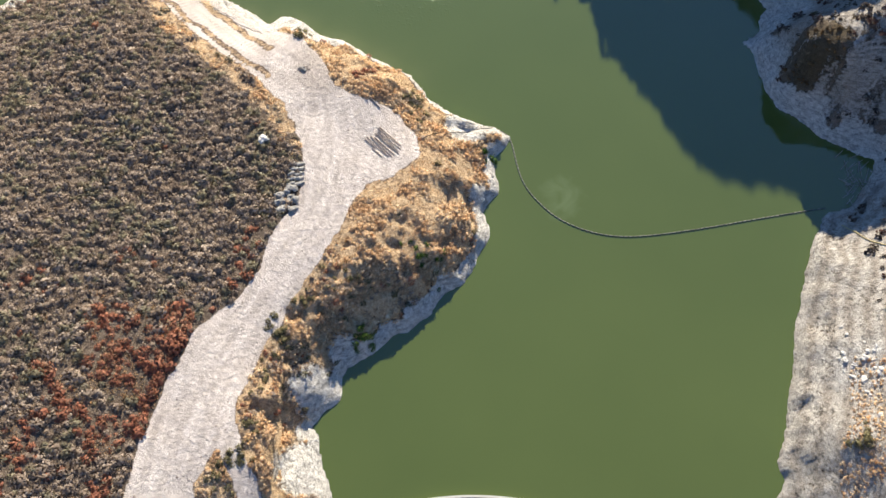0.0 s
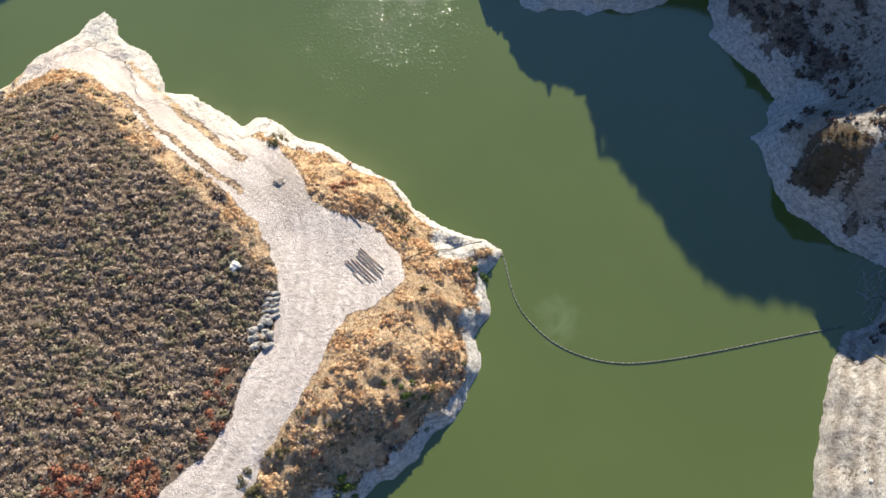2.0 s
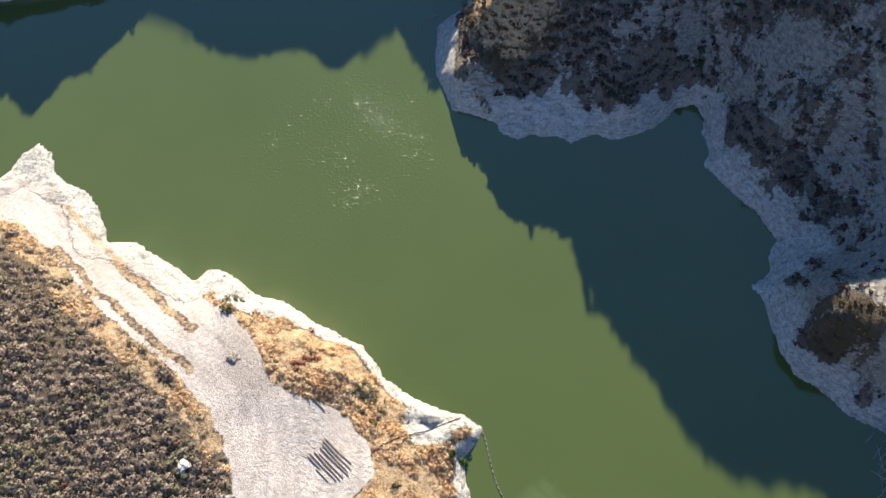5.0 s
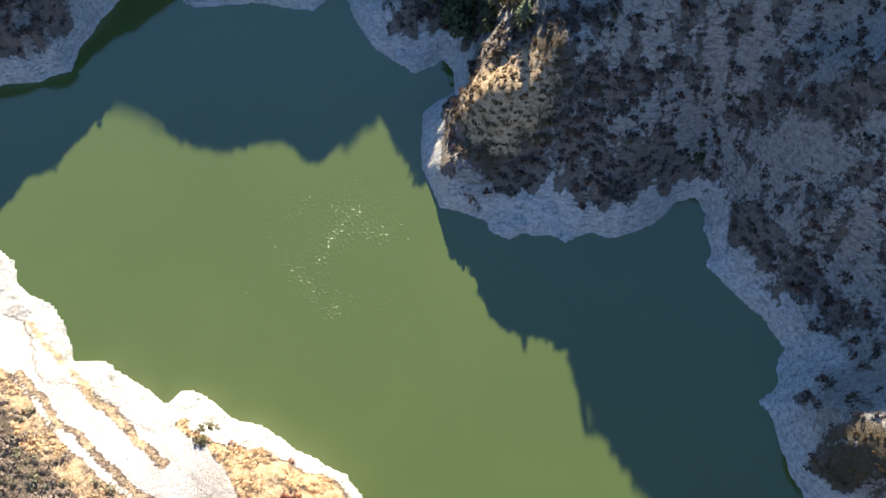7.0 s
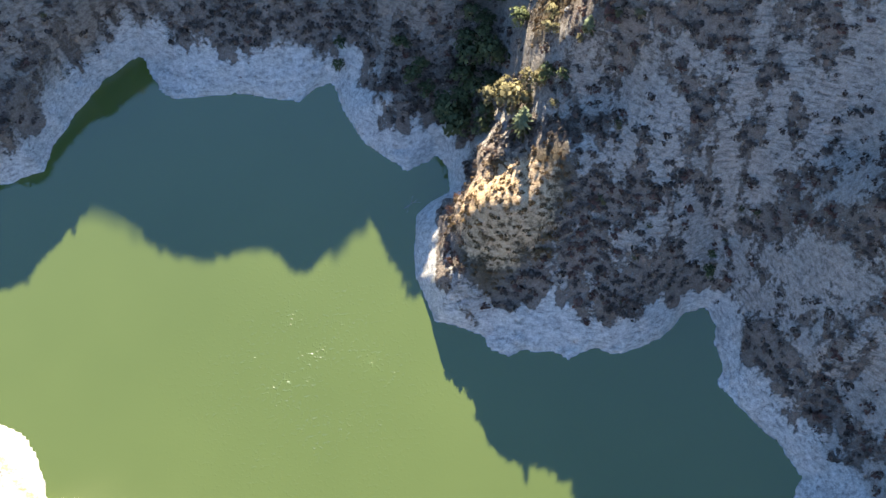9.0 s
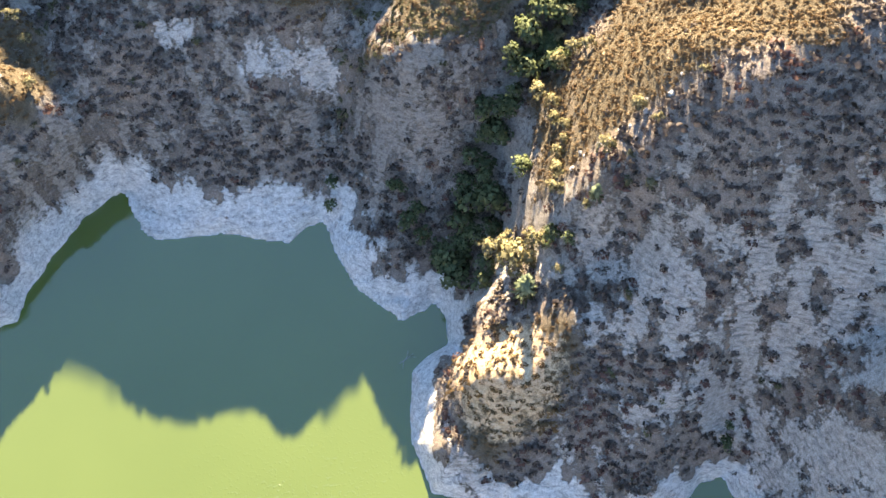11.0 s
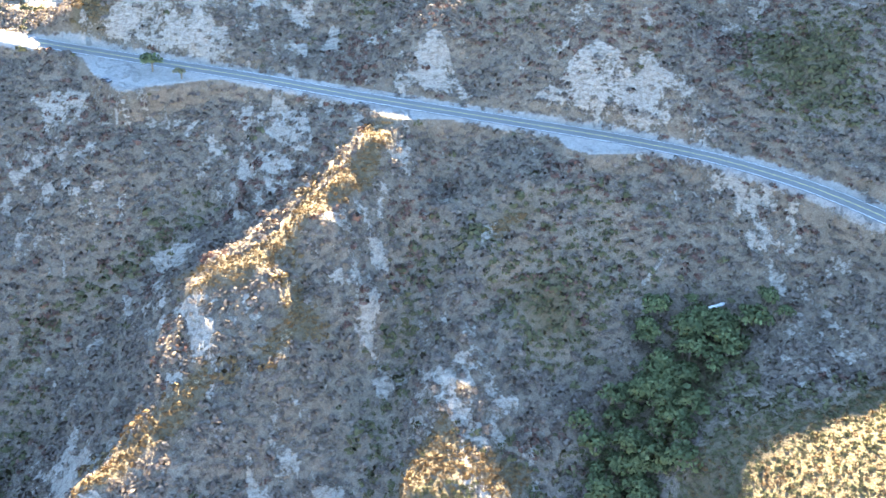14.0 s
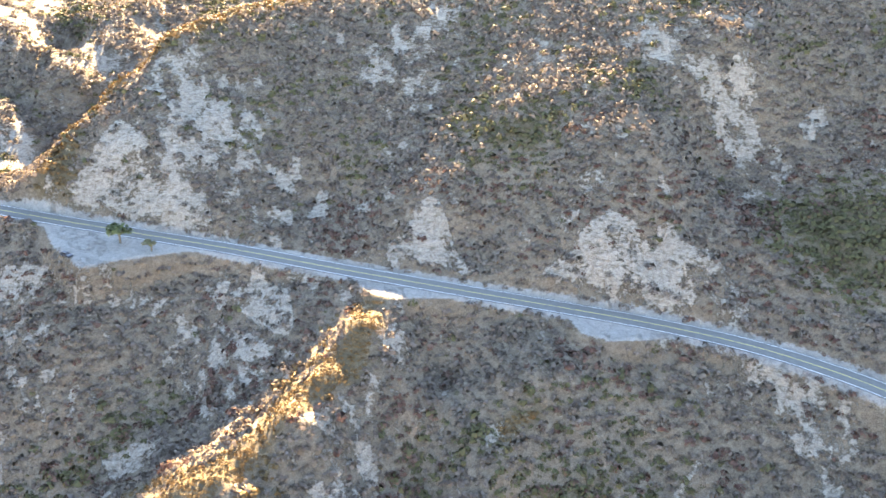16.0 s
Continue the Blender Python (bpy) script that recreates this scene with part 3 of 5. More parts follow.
def crest_distance(x, y):
    """Distance to the crest of the west spur."""
    out = np.full(x.shape, 40.0)
    m = (x > -90) & (x < 60) & (y > 400) & (y < 590)
    if m.any():
        out[m] = edge_distance(RELIEF["crest of the west spur"], x[m], y[m], False)
    return out


def survey(x, y):
    """Height of the ground at x, y, and what covers it."""
    x, y = np.asarray(x, float), np.asarray(y, float)
    wx = x + 1.3 * fractal(x, y, 9.0, 3, 5)
    wy = y + 1.3 * fractal(x, y, 9.0, 3, 9)
    shore = edge_distance(LAKE, wx, wy)
    z = relief(x, y)
    for kx, ky, kh, kr in KNOLLS:
        z = z + kh * np.exp(-((x - kx) ** 2 + (y - ky) ** 2) / (kr * kr))
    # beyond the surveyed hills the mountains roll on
    out = ease(np.hypot(x, y - 300), 640, 1200)
    z = z * (1 - out) + out * (190 + 90 * fractal(x, y, 700.0, 4, 21, 0.5, True))
    spit = (shore > 0) & (x < 30) & (y < 262)
    dirt_d = edge_distance(DIRT, x + 2.4 * fractal(x, y, 11.0, 4, 31, 0.6), y + 2.4 * fractal(x, y, 11.0, 4, 33, 0.6))
    fork = edge_distance([(-60, 62), (-57, 50), (-51, 38), (-48, 20)], x, y, False) - 2.6
    dirt_d = np.minimum(dirt_d, fork + 0.8 * fractal(x, y, 5.0, 2, 35))
    dirt = 1 - ease(dirt_d, -0.8, 1.2)
    road, at = edge_distance(HIGHWAY, x, y, False, True)
    hz = np.interp(at, np.arange(len(HIGHWAY)), [p[2] for p in HIGHWAY])
    lay = np.full(x.shape, 1e9)
    for poly in LAYBYS:
        lay = np.minimum(lay, edge_distance(poly, x, y))
    flat = np.maximum(1 - ease(road, 4.8, 8.0), 1 - ease(lay, 0.0, 4.0))
    hills = (shore > 0) & ~spit
    # gullies and ribs on the steep ground
    rough = ease(z, 4, 22) * (1 - flat) * (1 - 0.85 * ease(x, 60, 80) * (1 - ease(y, 400, 440))) * np.where(spit, 0.12, 1.0)
    z = z + rough * (-1.1 * fractal(x, y, 30.0, 3, 3, 0.5, True) - 0.6 * fractal(x * 1.3, y * 0.75, 12.0, 3, 7, 0.55, True))
    # ribs and gullies that run down from the mountain crest
    z = z + (1 - flat) * ease(y, 560, 600) * ease(road, 8, 26) * 1.3 * (fractal(x + 0.25 * y, y * 0.32, 30.0, 3, 19, 0.5, True) - 0.3) * (1 - out)
    rib = fractal(x + 0.2 * y, y * 0.4, 24.0, 3, 23, 0.5, True)
    z = z + (1 - flat) * ease(z, 20, 45) * (1 - ease(y, 540, 570)) * ~spit * (2.4 - 2.2 * ease(x, 45, 65) * (1 - ease(y, 420, 450))) * rib
    z = z + (1 - flat) * (1 - dirt) * np.where(spit, 0.35, 0.55) * fractal(x, y, 5.0, 3, 13, 0.65)
    ledge = spit & (dirt_d > 2) & (x > -62) & ~west_of_road(x, y)
    z = z + np.where(ledge, 1.7 * fractal(x + 0.3 * y, y, 15.0, 3, 17, 0.5, True) * ease(dirt_d, 2, 11), 0)
    z = z + dirt * 0.10 * fractal(x, y, 6.0, 3, 15)
    z = z * (1 - flat) + hz * flat
    # the drawn-down rock rim
    rim = 0.25 + shore * (1.35 + 0.9 * fractal(x, y, 16.0, 3, 41, 0.6)) + 9.0 * np.maximum(shore - 7, 0) * np.maximum(ease(x, 20, 50), ease(y, 296, 312))
    bluff = spit & (x > -46) & (y < 158)
    rim = np.where(bluff, 0.2 + shore * (0.66 + 0.4 * fractal(x, y, 12.0, 3, 49, 0.6)), rim)
    low = 0.25 + np.minimum(shore * 0.22, 1.2)
    craggy = (1.9 * fractal(x, y, 5.2, 4, 43, 0.7) + 1.3 * fractal(x, y, 13.0, 3, 47, 0.55, True)) * (1 - ease(shore, 5, 14)) * ease(shore, 0.3, 2) * np.where(bluff, 0.5, 1.0)
    z = np.where(shore > 0, np.maximum(np.minimum(z, rim) + craggy, low), -0.35 - np.minimum(-shore * 0.5, 6))
    speck = fractal(x + 0.25 * y, y * 0.55, 5.5, 3, 53, 0.68)
    rim_h = 7.0 + 9.0 * fractal(x, y, 20.0, 4, 51, 0.65) + 3.0 * speck
    region = fractal(x + 0.2 * y, y * 0.7, 38.0, 3, 55, 0.55)
    patchy = 0.45 - 0.20 * ease(y, 400, 480) + 0.85 * speck + 0.75 * region + 0.18 * (rib - 0.15) * ease(z, 12, 30)
    patchy = patchy + 0.14 * ease(x, 88, 104) * (1 - ease(y, 255, 285)) - 0.1 * ease(x, 60, 80) * ease(y, 275, 300) - 0.5 * ease(x, 55, 70) * ease(y, 322, 334) * (1 - ease(y, 370, 400))
    patchy = patchy - 0.5 * (1 - ease(np.hypot(x - 42, y - 287), 12, 22)) - 0.45 * (1 - ease(np.hypot((x - 130) / 1.5, y - 405), 25, 50)) - 0.35 * (1 - ease(np.hypot((x - 90) / 1.6, y - 500), 14, 34))
    scuff = fractal(x, y, 14.0, 4, 59, 0.6)
    vx, vy = x + 3.0 * scuff, y + 3.0 * fractal(x, y, 14.0, 4, 67, 0.6)
    pale, green, gold, olive = (reach(s, vx, vy) for s in (PALE, GREEN, GOLD, OLIVE))
    for name in ("left gully floor", "gully beside the west spur"):
        green = np.minimum(green, edge_distance(RELIEF[name], vx, vy, False) - 4.5)
    patchy = patchy - 0.6 * (1 - ease(olive, -2, 4)) - 0.4 * (1 - ease(green, -6, 8)) - 0.4 * (1 - ease(gold, -1, 3))
    patchy = np.maximum(patchy, (0.66 + 0.6 * scuff + 0.4 * speck) * (1 - ease(pale, -1.8, 1.5)))
    for sx, sy, sr in SCARS[8:]:
        patchy = np.maximum(patchy, 0.72 - 0.42 * (np.hypot(x - sx, y - sy) / sr) - 0.45 * scuff + 0.4 * speck)
    wide = ease(y, 178, 196)
    wide = np.where(bluff, 0.12, wide)
    shelf = 0.95 * (1 - ease(shore + 2.5 * fractal(x, y, 9.0, 3, 45), 1.6 + 4.5 * wide, 4.5 + 7.0 * wide))
    for sx, sy, sr in ((-38, 46, 10), (-37, 68, 9), (-29, 80, 6), (12, 132, 5), (13, 117, 4), (-8, 92, 5), (8, 157, 9), (-40, 199, 8), (-75, 214, 10)):
        shelf = np.maximum(shelf, 1.1 - 0.7 * np.hypot(x - sx, y - sy) / sr)
    mane = np.minimum(edge_distance([(-58, 186.5), (-70, 197), (-84, 210), (-96, 222), (-104, 231)], vx, vy, False) - 1.4, edge_distance([(-58, 174), (-74, 187), (-90, 202), (-102, 215)], vx, vy, False) - 1.2)
    mane = (1 - ease(mane, -0.8, 0.8)) * spit
    dirt = dirt * (1 - 0.9 * mane)
    rock = np.where(spit, shelf, np.maximum(1.1 * (1 - ease(z, rim_h - 2, rim_h + 3)), patchy))
    bank = (x > 80) & (y < 135)
    rock = np.where(bank & (shore < 40), 0.72 + 0.3 * fractal(x, y, 9.0, 3, 57), rock)
    side = spit & (dirt_d > 0) & ~west_of_road(x, y)
    grass = np.where(side, 0.70, 0.0) * ease(shore, 1.6, 4.5) * (1 - ease(shelf, 0.35, 0.8))
    grass = np.where(bank & (x > 108) & (y < 72), 0.6, grass)
    verge = spit & (dirt_d > 0) & (dirt_d < 7) & west_of_road(x, y) & (y > 150)
    grass = np.where(verge, 0.6, grass)
    grass = np.maximum(grass, 0.62 * mane)
    meadow = 0.62 * (1 - ease(np.hypot(x - 42, y - 287), 11, 21))
    meadow = np.maximum(meadow, 0.3 * (1 - ease(crest_distance(x, y), 1, 4)))
    meadow = np.maximum(meadow, 0.2 * (1 - ease(gold, -1, 3)))
    grass = np.where(hills, meadow, grass)
    dirt = np.maximum(dirt, (1 - ease(np.minimum(lay, road - 5.7), -1.2, 1.6)) * 0.95)
    mid_d, mid_at = edge_distance(HAUL, x, y, False, True)
    sign = np.sign((x - np.interp(y, [p[1] for p in HAUL], [p[0] for p in HAUL])))
    tone = 0.5 + 0.5 * fractal(mid_d * sign / 1.9, mid_at * 1.6, 1.0, 2, 63) + 0.5 * fractal(mid_d * sign / 0.8, mid_at * 2.5, 1.0, 2, 65) - 0.45 * (1 - ease(np.hypot((x + 38) / 1.6, (y - 176) / 1.1), 5, 13))
    tone = np.where((y > 400), 0.15 + 0.3 * scuff, tone)
    return z, dict(shore=shore, dirt=dirt, dirt_d=dirt_d, grass=grass, rock=rock, tone=tone, rib=rib, stony=np.where(hills, 0.42 - 0.22 * ease(y, 380, 450), np.where(bank, 0.3, 0.0)), gravel=np.where(y > 400, 1.0, 0.0), lane=mid_d * sign, run=mid_at * 24.0, dark_soil=np.where(spit & west_of_road(x, y), 0.35 * (1 - verge), 0.0) + np.where(hills, 1 - ease(np.minimum(np.minimum(gold, olive), green + 9) + 2.5 * scuff, -3, 5) * (1 - 0.45 * ease(y, 400, 460)), 0.0), rim=np.where(bank, 0.40 + 0.25 * np.sin(shore * 1.5 + 2 * scuff) + 0.3 * (1 - ease(np.hypot((x - 117) / 1.3, y - 72), 5, 10)), np.where(hills, np.maximum(np.maximum(1 - ease(z, rim_h - 1, rim_h + 6), 0.36 - 0.36 * ease(y, 290, 345)), 0.6 * (pale < 1) * (y < 420)), 1.0)), pale=pale, green=green, gold=gold, olive=olive, spit=spit, hills=hills, road=road, lay=lay, hz=hz)


def west_of_road(x, y):
    """True on the hill side of the haul road."""
    line = np.array(DIRT_WEST)
    edge = np.interp(y, line[:, 1], line[:, 0])
    return x < edge + 2


# ---- mesh helpers ----
def mesh_object(name, verts, faces, mat, smooth=False, normals=None):
    """One mesh from arrays; faces all of one size."""
    verts, faces = np.asarray(verts, np.float32), np.asarray(faces, np.int32)
    me = bpy.data.meshes.new(name)
    me.vertices.add(len(verts))
    me.vertices.foreach_set("co", verts.ravel())
    k = faces.shape[1]
    me.loops.add(faces.size)
    me.loops.foreach_set("vertex_index", faces.ravel())
    me.polygons.add(len(faces))
    me.polygons.foreach_set("loop_start", np.arange(0, faces.size, k, dtype=np.int32))
    me.polygons.foreach_set("use_smooth", np.full(len(faces), smooth))
    me.update(calc_edges=True)
    if normals is not None:
        me.polygons.foreach_set("use_smooth", np.full(len(faces), True))
        free = me.attributes.new("custom_normal", "FLOAT_VECTOR", "POINT")
        free.data.foreach_set("vector", normals.astype(np.float32).ravel())
    me.materials.append(mat)
    return new(name, me)


def part(name, bm, mat, parent=None, label="", smooth=False):
    me = bpy.data.meshes.new(name)
    bm.to_mesh(me)
    bm.free()
    if smooth:
        me.polygons.foreach_set("use_smooth", np.full(len(me.polygons), True))
    me.materials.append(mat)
    ob = new(name, me)
    ob.parent = parent
    return tagged(ob, label)


def axis(lo, hi, step, low_end, high_end, grow=1.13):
    a = list(np.arange(lo, hi, step))
    s = step
    while a[-1] < high_end:
        s *= grow
        a.append(a[-1] + s)
    s = step
    while a[0] > low_end:
        s *= grow
        a.insert(0, a[0] - s)
    return np.array(a)


# ---- ground and water ----
GX = axis(-150, 205, 1.15, -4200, 4200)
GY = np.concatenate([axis(24, 420, 1.15, -4200, 419), axis(421.4, 650, 1.4, 421.4, 4600)])


def build_ground():
    x, y = np.meshgrid(GX, GY)
    z, cover = survey(x, y)
    n, m = x.shape
    idx = np.arange(n * m).reshape(n, m)
    faces = np.stack([idx[:-1, :-1], idx[:-1, 1:], idx[1:, 1:], idx[1:, :-1]], -1).reshape(-1, 4)
    ob = mesh_object("ground", np.stack([x, y, z], -1).reshape(-1, 3), faces, M_GROUND, True)
    for key in ("dirt", "grass", "rock", "tone", "rim", "stony", "dark_soil", "gravel", "lane", "run"):
        a = ob.data.attributes.new(key, "FLOAT", "POINT")
        a.data.foreach_set("value", cover[key].astype(np.float32).ravel())
    return tagged(ob, "dry rocky hillsides with pale eroded earth", "ground", kind="structure")


build_ground()


def build_water():
    gx, gy = np.concatenate([np.arange(-420, -160, 13.0), np.arange(-160, 161, 2.5)]), np.arange(-30, 381, 2.5)
    x, y = np.meshgrid(gx, gy)
    idx = np.arange(x.size).reshape(x.shape)
    faces = np.stack([idx[:-1, :-1], idx[:-1, 1:], idx[1:, 1:], idx[1:, :-1]], -1).reshape(-1, 4)
    ob = mesh_object("water", np.stack([x, y, 0 * x], -1).reshape(-1, 3), faces, M_WATER)
    shore = -edge_distance(LAKE, x + 1.5 * fractal(x, y, 9.0, 3, 5), y + 1.5 * fractal(x, y, 9.0, 3, 9))
    shoal = np.exp(-np.maximum(shore, 0) / 4.5) * (0.55 + 0.6 * fractal(x, y, 16.0, 3, 97)) * (1 - ease(y - 1.2 * x, 305, 330)) * ease(y, 165, 195) * (1 - ease(x, -10, 10))
    a = ob.data.attributes.new("shoal", "FLOAT", "POINT")
    a.data.foreach_set("value", np.clip(shoal, 0, 1).astype(np.float32).ravel())
    return tagged(ob, "still murky green reservoir water", "water", kind="structure")


build_water()


# ---- roads ----
def resample(line, step):
    p = np.asarray(line, float)
    s = np.r_[0, np.cumsum(np.linalg.norm(np.diff(p, axis=0), axis=1))]
    at = np.linspace(0, s[-1], max(2, int(s[-1] / step) + 1))
    return np.stack([np.interp(at, s, p[:, k]) for k in range(p.shape[1])], 1)


def rounded(line, rounds=3):
    """Corner cutting: a smooth line through the turns of a plan line."""
    p = np.asarray(line, float)
    for _ in range(rounds):
        a, b = p[:-1], p[1:]
        p = np.concatenate([p[:1], np.stack([0.75 * a + 0.25 * b, 0.25 * a + 0.75 * b], 1).reshape(-1, p.shape[1]), p[-1:]])
    return p


def strip(name, line, left, right, lift, mat, thick=0.12):
    """A ribbon with a thickness along a line, from offset left to offset right."""
    p = resample(line, 3.0)
    d = np.gradient(p[:, :2], axis=0)
    d /= np.linalg.norm(d, axis=1)[:, None]
    n = np.stack([-d[:, 1], d[:, 0]], 1)
    rows = []
    for off, dz in ((left, lift), (right, lift), (right, lift - thick), (left, lift - thick)):
        rows.append(np.c_[p[:, :2] + n * off, p[:, 2] + dz])
    v = np.stack(rows, 1).reshape(-1, 3)
    k = np.arange(len(p) - 1)[:, None] * 4
    f = np.concatenate([np.concatenate([k + a, k + b, k + 4 + b, k + 4 + a], 1) for a, b in ((1, 0), (2, 1), (3, 2), (0, 3))])
    return mesh_object(name, v, f, mat, False)


HW = rounded(HIGHWAY)
road = tagged(strip("road", HW, 3.9, -3.9, 0.10, M_ASPHALT, 0.3), "grey two-lane mountain highway of worn asphalt", "road", kind="structure")
for offset, wide, paint, kind in ((3.35, 0.16, M_PAINT, "white"), (-3.35, 0.16, M_PAINT, "white"), (0.14, 0.12, M_YELLOW, "yellow"), (-0.14, 0.12, M_YELLOW, "yellow")):
    line = strip("road_marking", HW, offset + wide / 2, offset - wide / 2, 0.112, paint, 0.012)
    tagged(line, f"faded {kind} line painted on the highway", "road marking", kind="structure")


# ---- dam ----
def build_dam():
    bm = bmesh.new()
    rows = []
    for k in range(41):
        a = radians(24 + 92 * k / 40)
        ring = []
        for r, z in ((91.2, -6.0), (91.2, 1.1), (90.6, 1.1), (90.6, 0.6), (88.6, 0.6), (88.6, 1.1), (88.0, 1.1), (86.5, -6.0)):
            ring.append(bm.verts.new((7 + r * math.cos(a), -52 + r * math.sin(a), z)))
        rows.append(ring)
    for p, q in zip(rows, rows[1:]):
        for k in range(8):
            bm.faces.new((p[k], p[(k + 1) % 8], q[(k + 1) % 8], q[k]))
    bm.faces.new(rows[0])
    bm.faces.new(rows[-1][::-1])
    bmesh.ops.recalc_face_normals(bm, faces=bm.faces)
    return tagged(part("dam", bm, M_CONCRETE), "pale concrete arch dam with a parapet crest", "dam", kind="structure")


build_dam()


# ---- vegetation ----
RNG = np.random.default_rng(11)


def clump_template(count, size, flat=0.8, fill=0.55):
    """Leaf clumps on a ragged dome of radius one: four corners for each."""
    d = RNG.normal(size=(count, 3))
    d[:, 2] = np.abs(d[:, 2]) * 0.9 + 0.08
    d /= np.linalg.norm(d, axis=1)[:, None]
    c = d * RNG.uniform(fill, 1.05, (count, 1)) * (1, 1, flat)
    n = d + RNG.normal(size=(count, 3)) * 0.45
    n /= np.linalg.norm(n, axis=1)[:, None]
    u = np.cross(n, RNG.normal(size=(count, 3)))
    u /= np.linalg.norm(u, axis=1)[:, None]
    w = np.cross(n, u)
    s = size * RNG.uniform(0.7, 1.3, (count, 1))
    e = s * RNG.uniform(0.55, 1.0, (count, 1))
    j = lambda: RNG.uniform(0.6, 1.15, (count, 1))
    return np.stack([c - u * s * j(), c - w * e * j(), c + u * s * j(), c + w * e * j()], 1)


def blade_template(count, high):
    """Thin upright blades that lean out."""
    a = RNG.uniform(0, 2 * np.pi, count)
    d = np.stack([np.cos(a), np.sin(a), 0 * a], 1)
    side = np.stack([-d[:, 1], d[:, 0], 0 * a], 1) * 0.11
    foot = d * RNG.uniform(0, 0.45, (count, 1))
    tip = foot + d * RNG.uniform(0.2, 0.7, (count, 1)) + np.c_[0 * a, 0 * a, high * RNG.uniform(0.5, 1, count)]
    mid = (foot + tip) / 2 + np.c_[0 * a, 0 * a, 0.12 + 0 * a]
    return np.stack([foot - side, foot + side, mid + side * 0.9, tip], 1)


def scatter(x0, x1, y0, y1, gap):
    gx, gy = np.meshgrid(np.arange(x0, x1, gap), np.arange(y0, y1, gap))
    x = (gx + RNG.uniform(-0.48, 0.48, gx.shape) * gap).ravel()
    y = (gy + RNG.uniform(-0.48, 0.48, gy.shape) * gap).ravel()
    return x, y


def grow(name, templates, x, y, z, size, mat, label, category, up=0.7):
    """Many plants as one mesh."""
    n = len(x)
    if n == 0:
        return None
    t = np.stack(templates)
    pick = RNG.integers(0, len(t), n)
    a = RNG.uniform(0, 2 * np.pi, n)
    c, s = np.cos(a)[:, None, None], np.sin(a)[:, None, None]
    q = t[pick]
    sx = (size * RNG.uniform(0.8, 1.2, n))[:, None, None]
    sy = (size * RNG.uniform(0.8, 1.2, n))[:, None, None]
    sz = (size * RNG.uniform(0.7, 1.1, n))[:, None, None]
    px, py = q[..., 0] * sx, q[..., 1] * sy
    v = np.stack([px * c - py * s + x[:, None, None], px * s + py * c + y[:, None, None], q[..., 2] * sz + z[:, None, None]], -1).reshape(-1, 3)
    f = np.arange(len(v)).reshape(-1, 4)
    foot = np.stack([x, y, z + 0.1 * size], 1)
    nrm = v - np.repeat(foot, v.shape[0] // n, 0)
    nrm /= np.linalg.norm(nrm, axis=1)[:, None] + 1e-6
    nrm += (0, 0, up) if up > 0.5 else (0, -0.45, 0.9)
    nrm += RNG.normal(0, 0.14, (len(f), 3)).repeat(4, 0)
    nrm /= np.linalg.norm(nrm, axis=1)[:, None]
    return tagged(mesh_object(name, v, f, mat, True, nrm), label, category, kind="stuff")


SHRUBS = [clump_template(64, 0.23) for _ in range(9)]
SHRUBS_FAR = [clump_template(24, 0.36) for _ in range(9)]
SMALL = [clump_template(30, 0.29, 0.42) for _ in range(7)]
TUFTS = [blade_template(6, 0.8) for _ in range(6)]


def plant_west_hill():
    x, y = scatter(-190, -40, 22, 252, 1.9)
    z, c = survey(x, y)
    n1 = fractal(x, y, 9.0, 2, 61)
    keep = c["spit"] & west_of_road(x, y) & (c["dirt_d"] > 1.2) & (c["shore"] > 3) & (RNG.random(len(x)) < 0.93 + 0.2 * n1)
    keep &= ~((c["dirt_d"] < 8) & (y > 150) & (RNG.random(len(x)) < 0.8))
    keep &= ~((np.hypot(x + 90, y - 68) < 13) & (RNG.random(len(x)) < 0.25))
    x, y, z, n1, dd = x[keep], y[keep], z[keep], n1[keep], c["dirt_d"][keep]
    band = 0.5 * (1 - ease(dd, 4, 14)) + 0.68 * (1 - ease(np.hypot((x + 84) / 1.2, y - 70), 10, 32)) + 0.4 * (1 - ease(np.hypot(x + 118, y - 46), 8, 26)) - 0.9 * ease(y, 105, 135)
    red = (band + 1.2 * fractal(x, y, 11.0, 2, 71) + RNG.normal(0, 0.15, len(x))) > 0.60
    red |= (fractal(x, y, 6.0, 2, 75) > 0.62)
    olive = ~red & ((fractal(x, y, 16.0, 3, 81) + RNG.normal(0, 0.3, len(x))) > 0.25)
    size = (0.95 + 1.15 * RNG.random(len(x)) ** 1.5) * (1 + 0.25 * n1)
    for mask, name, mat, label in ((red, "red_brush", M_RED, "rust-red dry brush beside the haul road"), (olive, "olive_scrub", M_DUSTY, "olive-green chaparral scrub on the hill"), (~red & ~olive, "sage_scrub", M_SCRUB, "grey-brown sage scrub covering the hill")):
        grow(name, SHRUBS, x[mask], y[mask], z[mask] - 0.15, size[mask], mat, label, "scrub")
    x, y = scatter(-112, -66, 36, 96, 1.0)
    z, c = survey(x, y)
    keep = c["spit"] & west_of_road(x, y) & (c["dirt_d"] > 0.6) & (fractal(x, y, 12.0, 2, 91) > 0.05)
    grow("dry_grass", TUFTS, x[keep], y[keep], z[keep] - 0.05, RNG.uniform(0.5, 0.95, keep.sum()), M_GRASS, "golden dry grass between the brush", "grass")


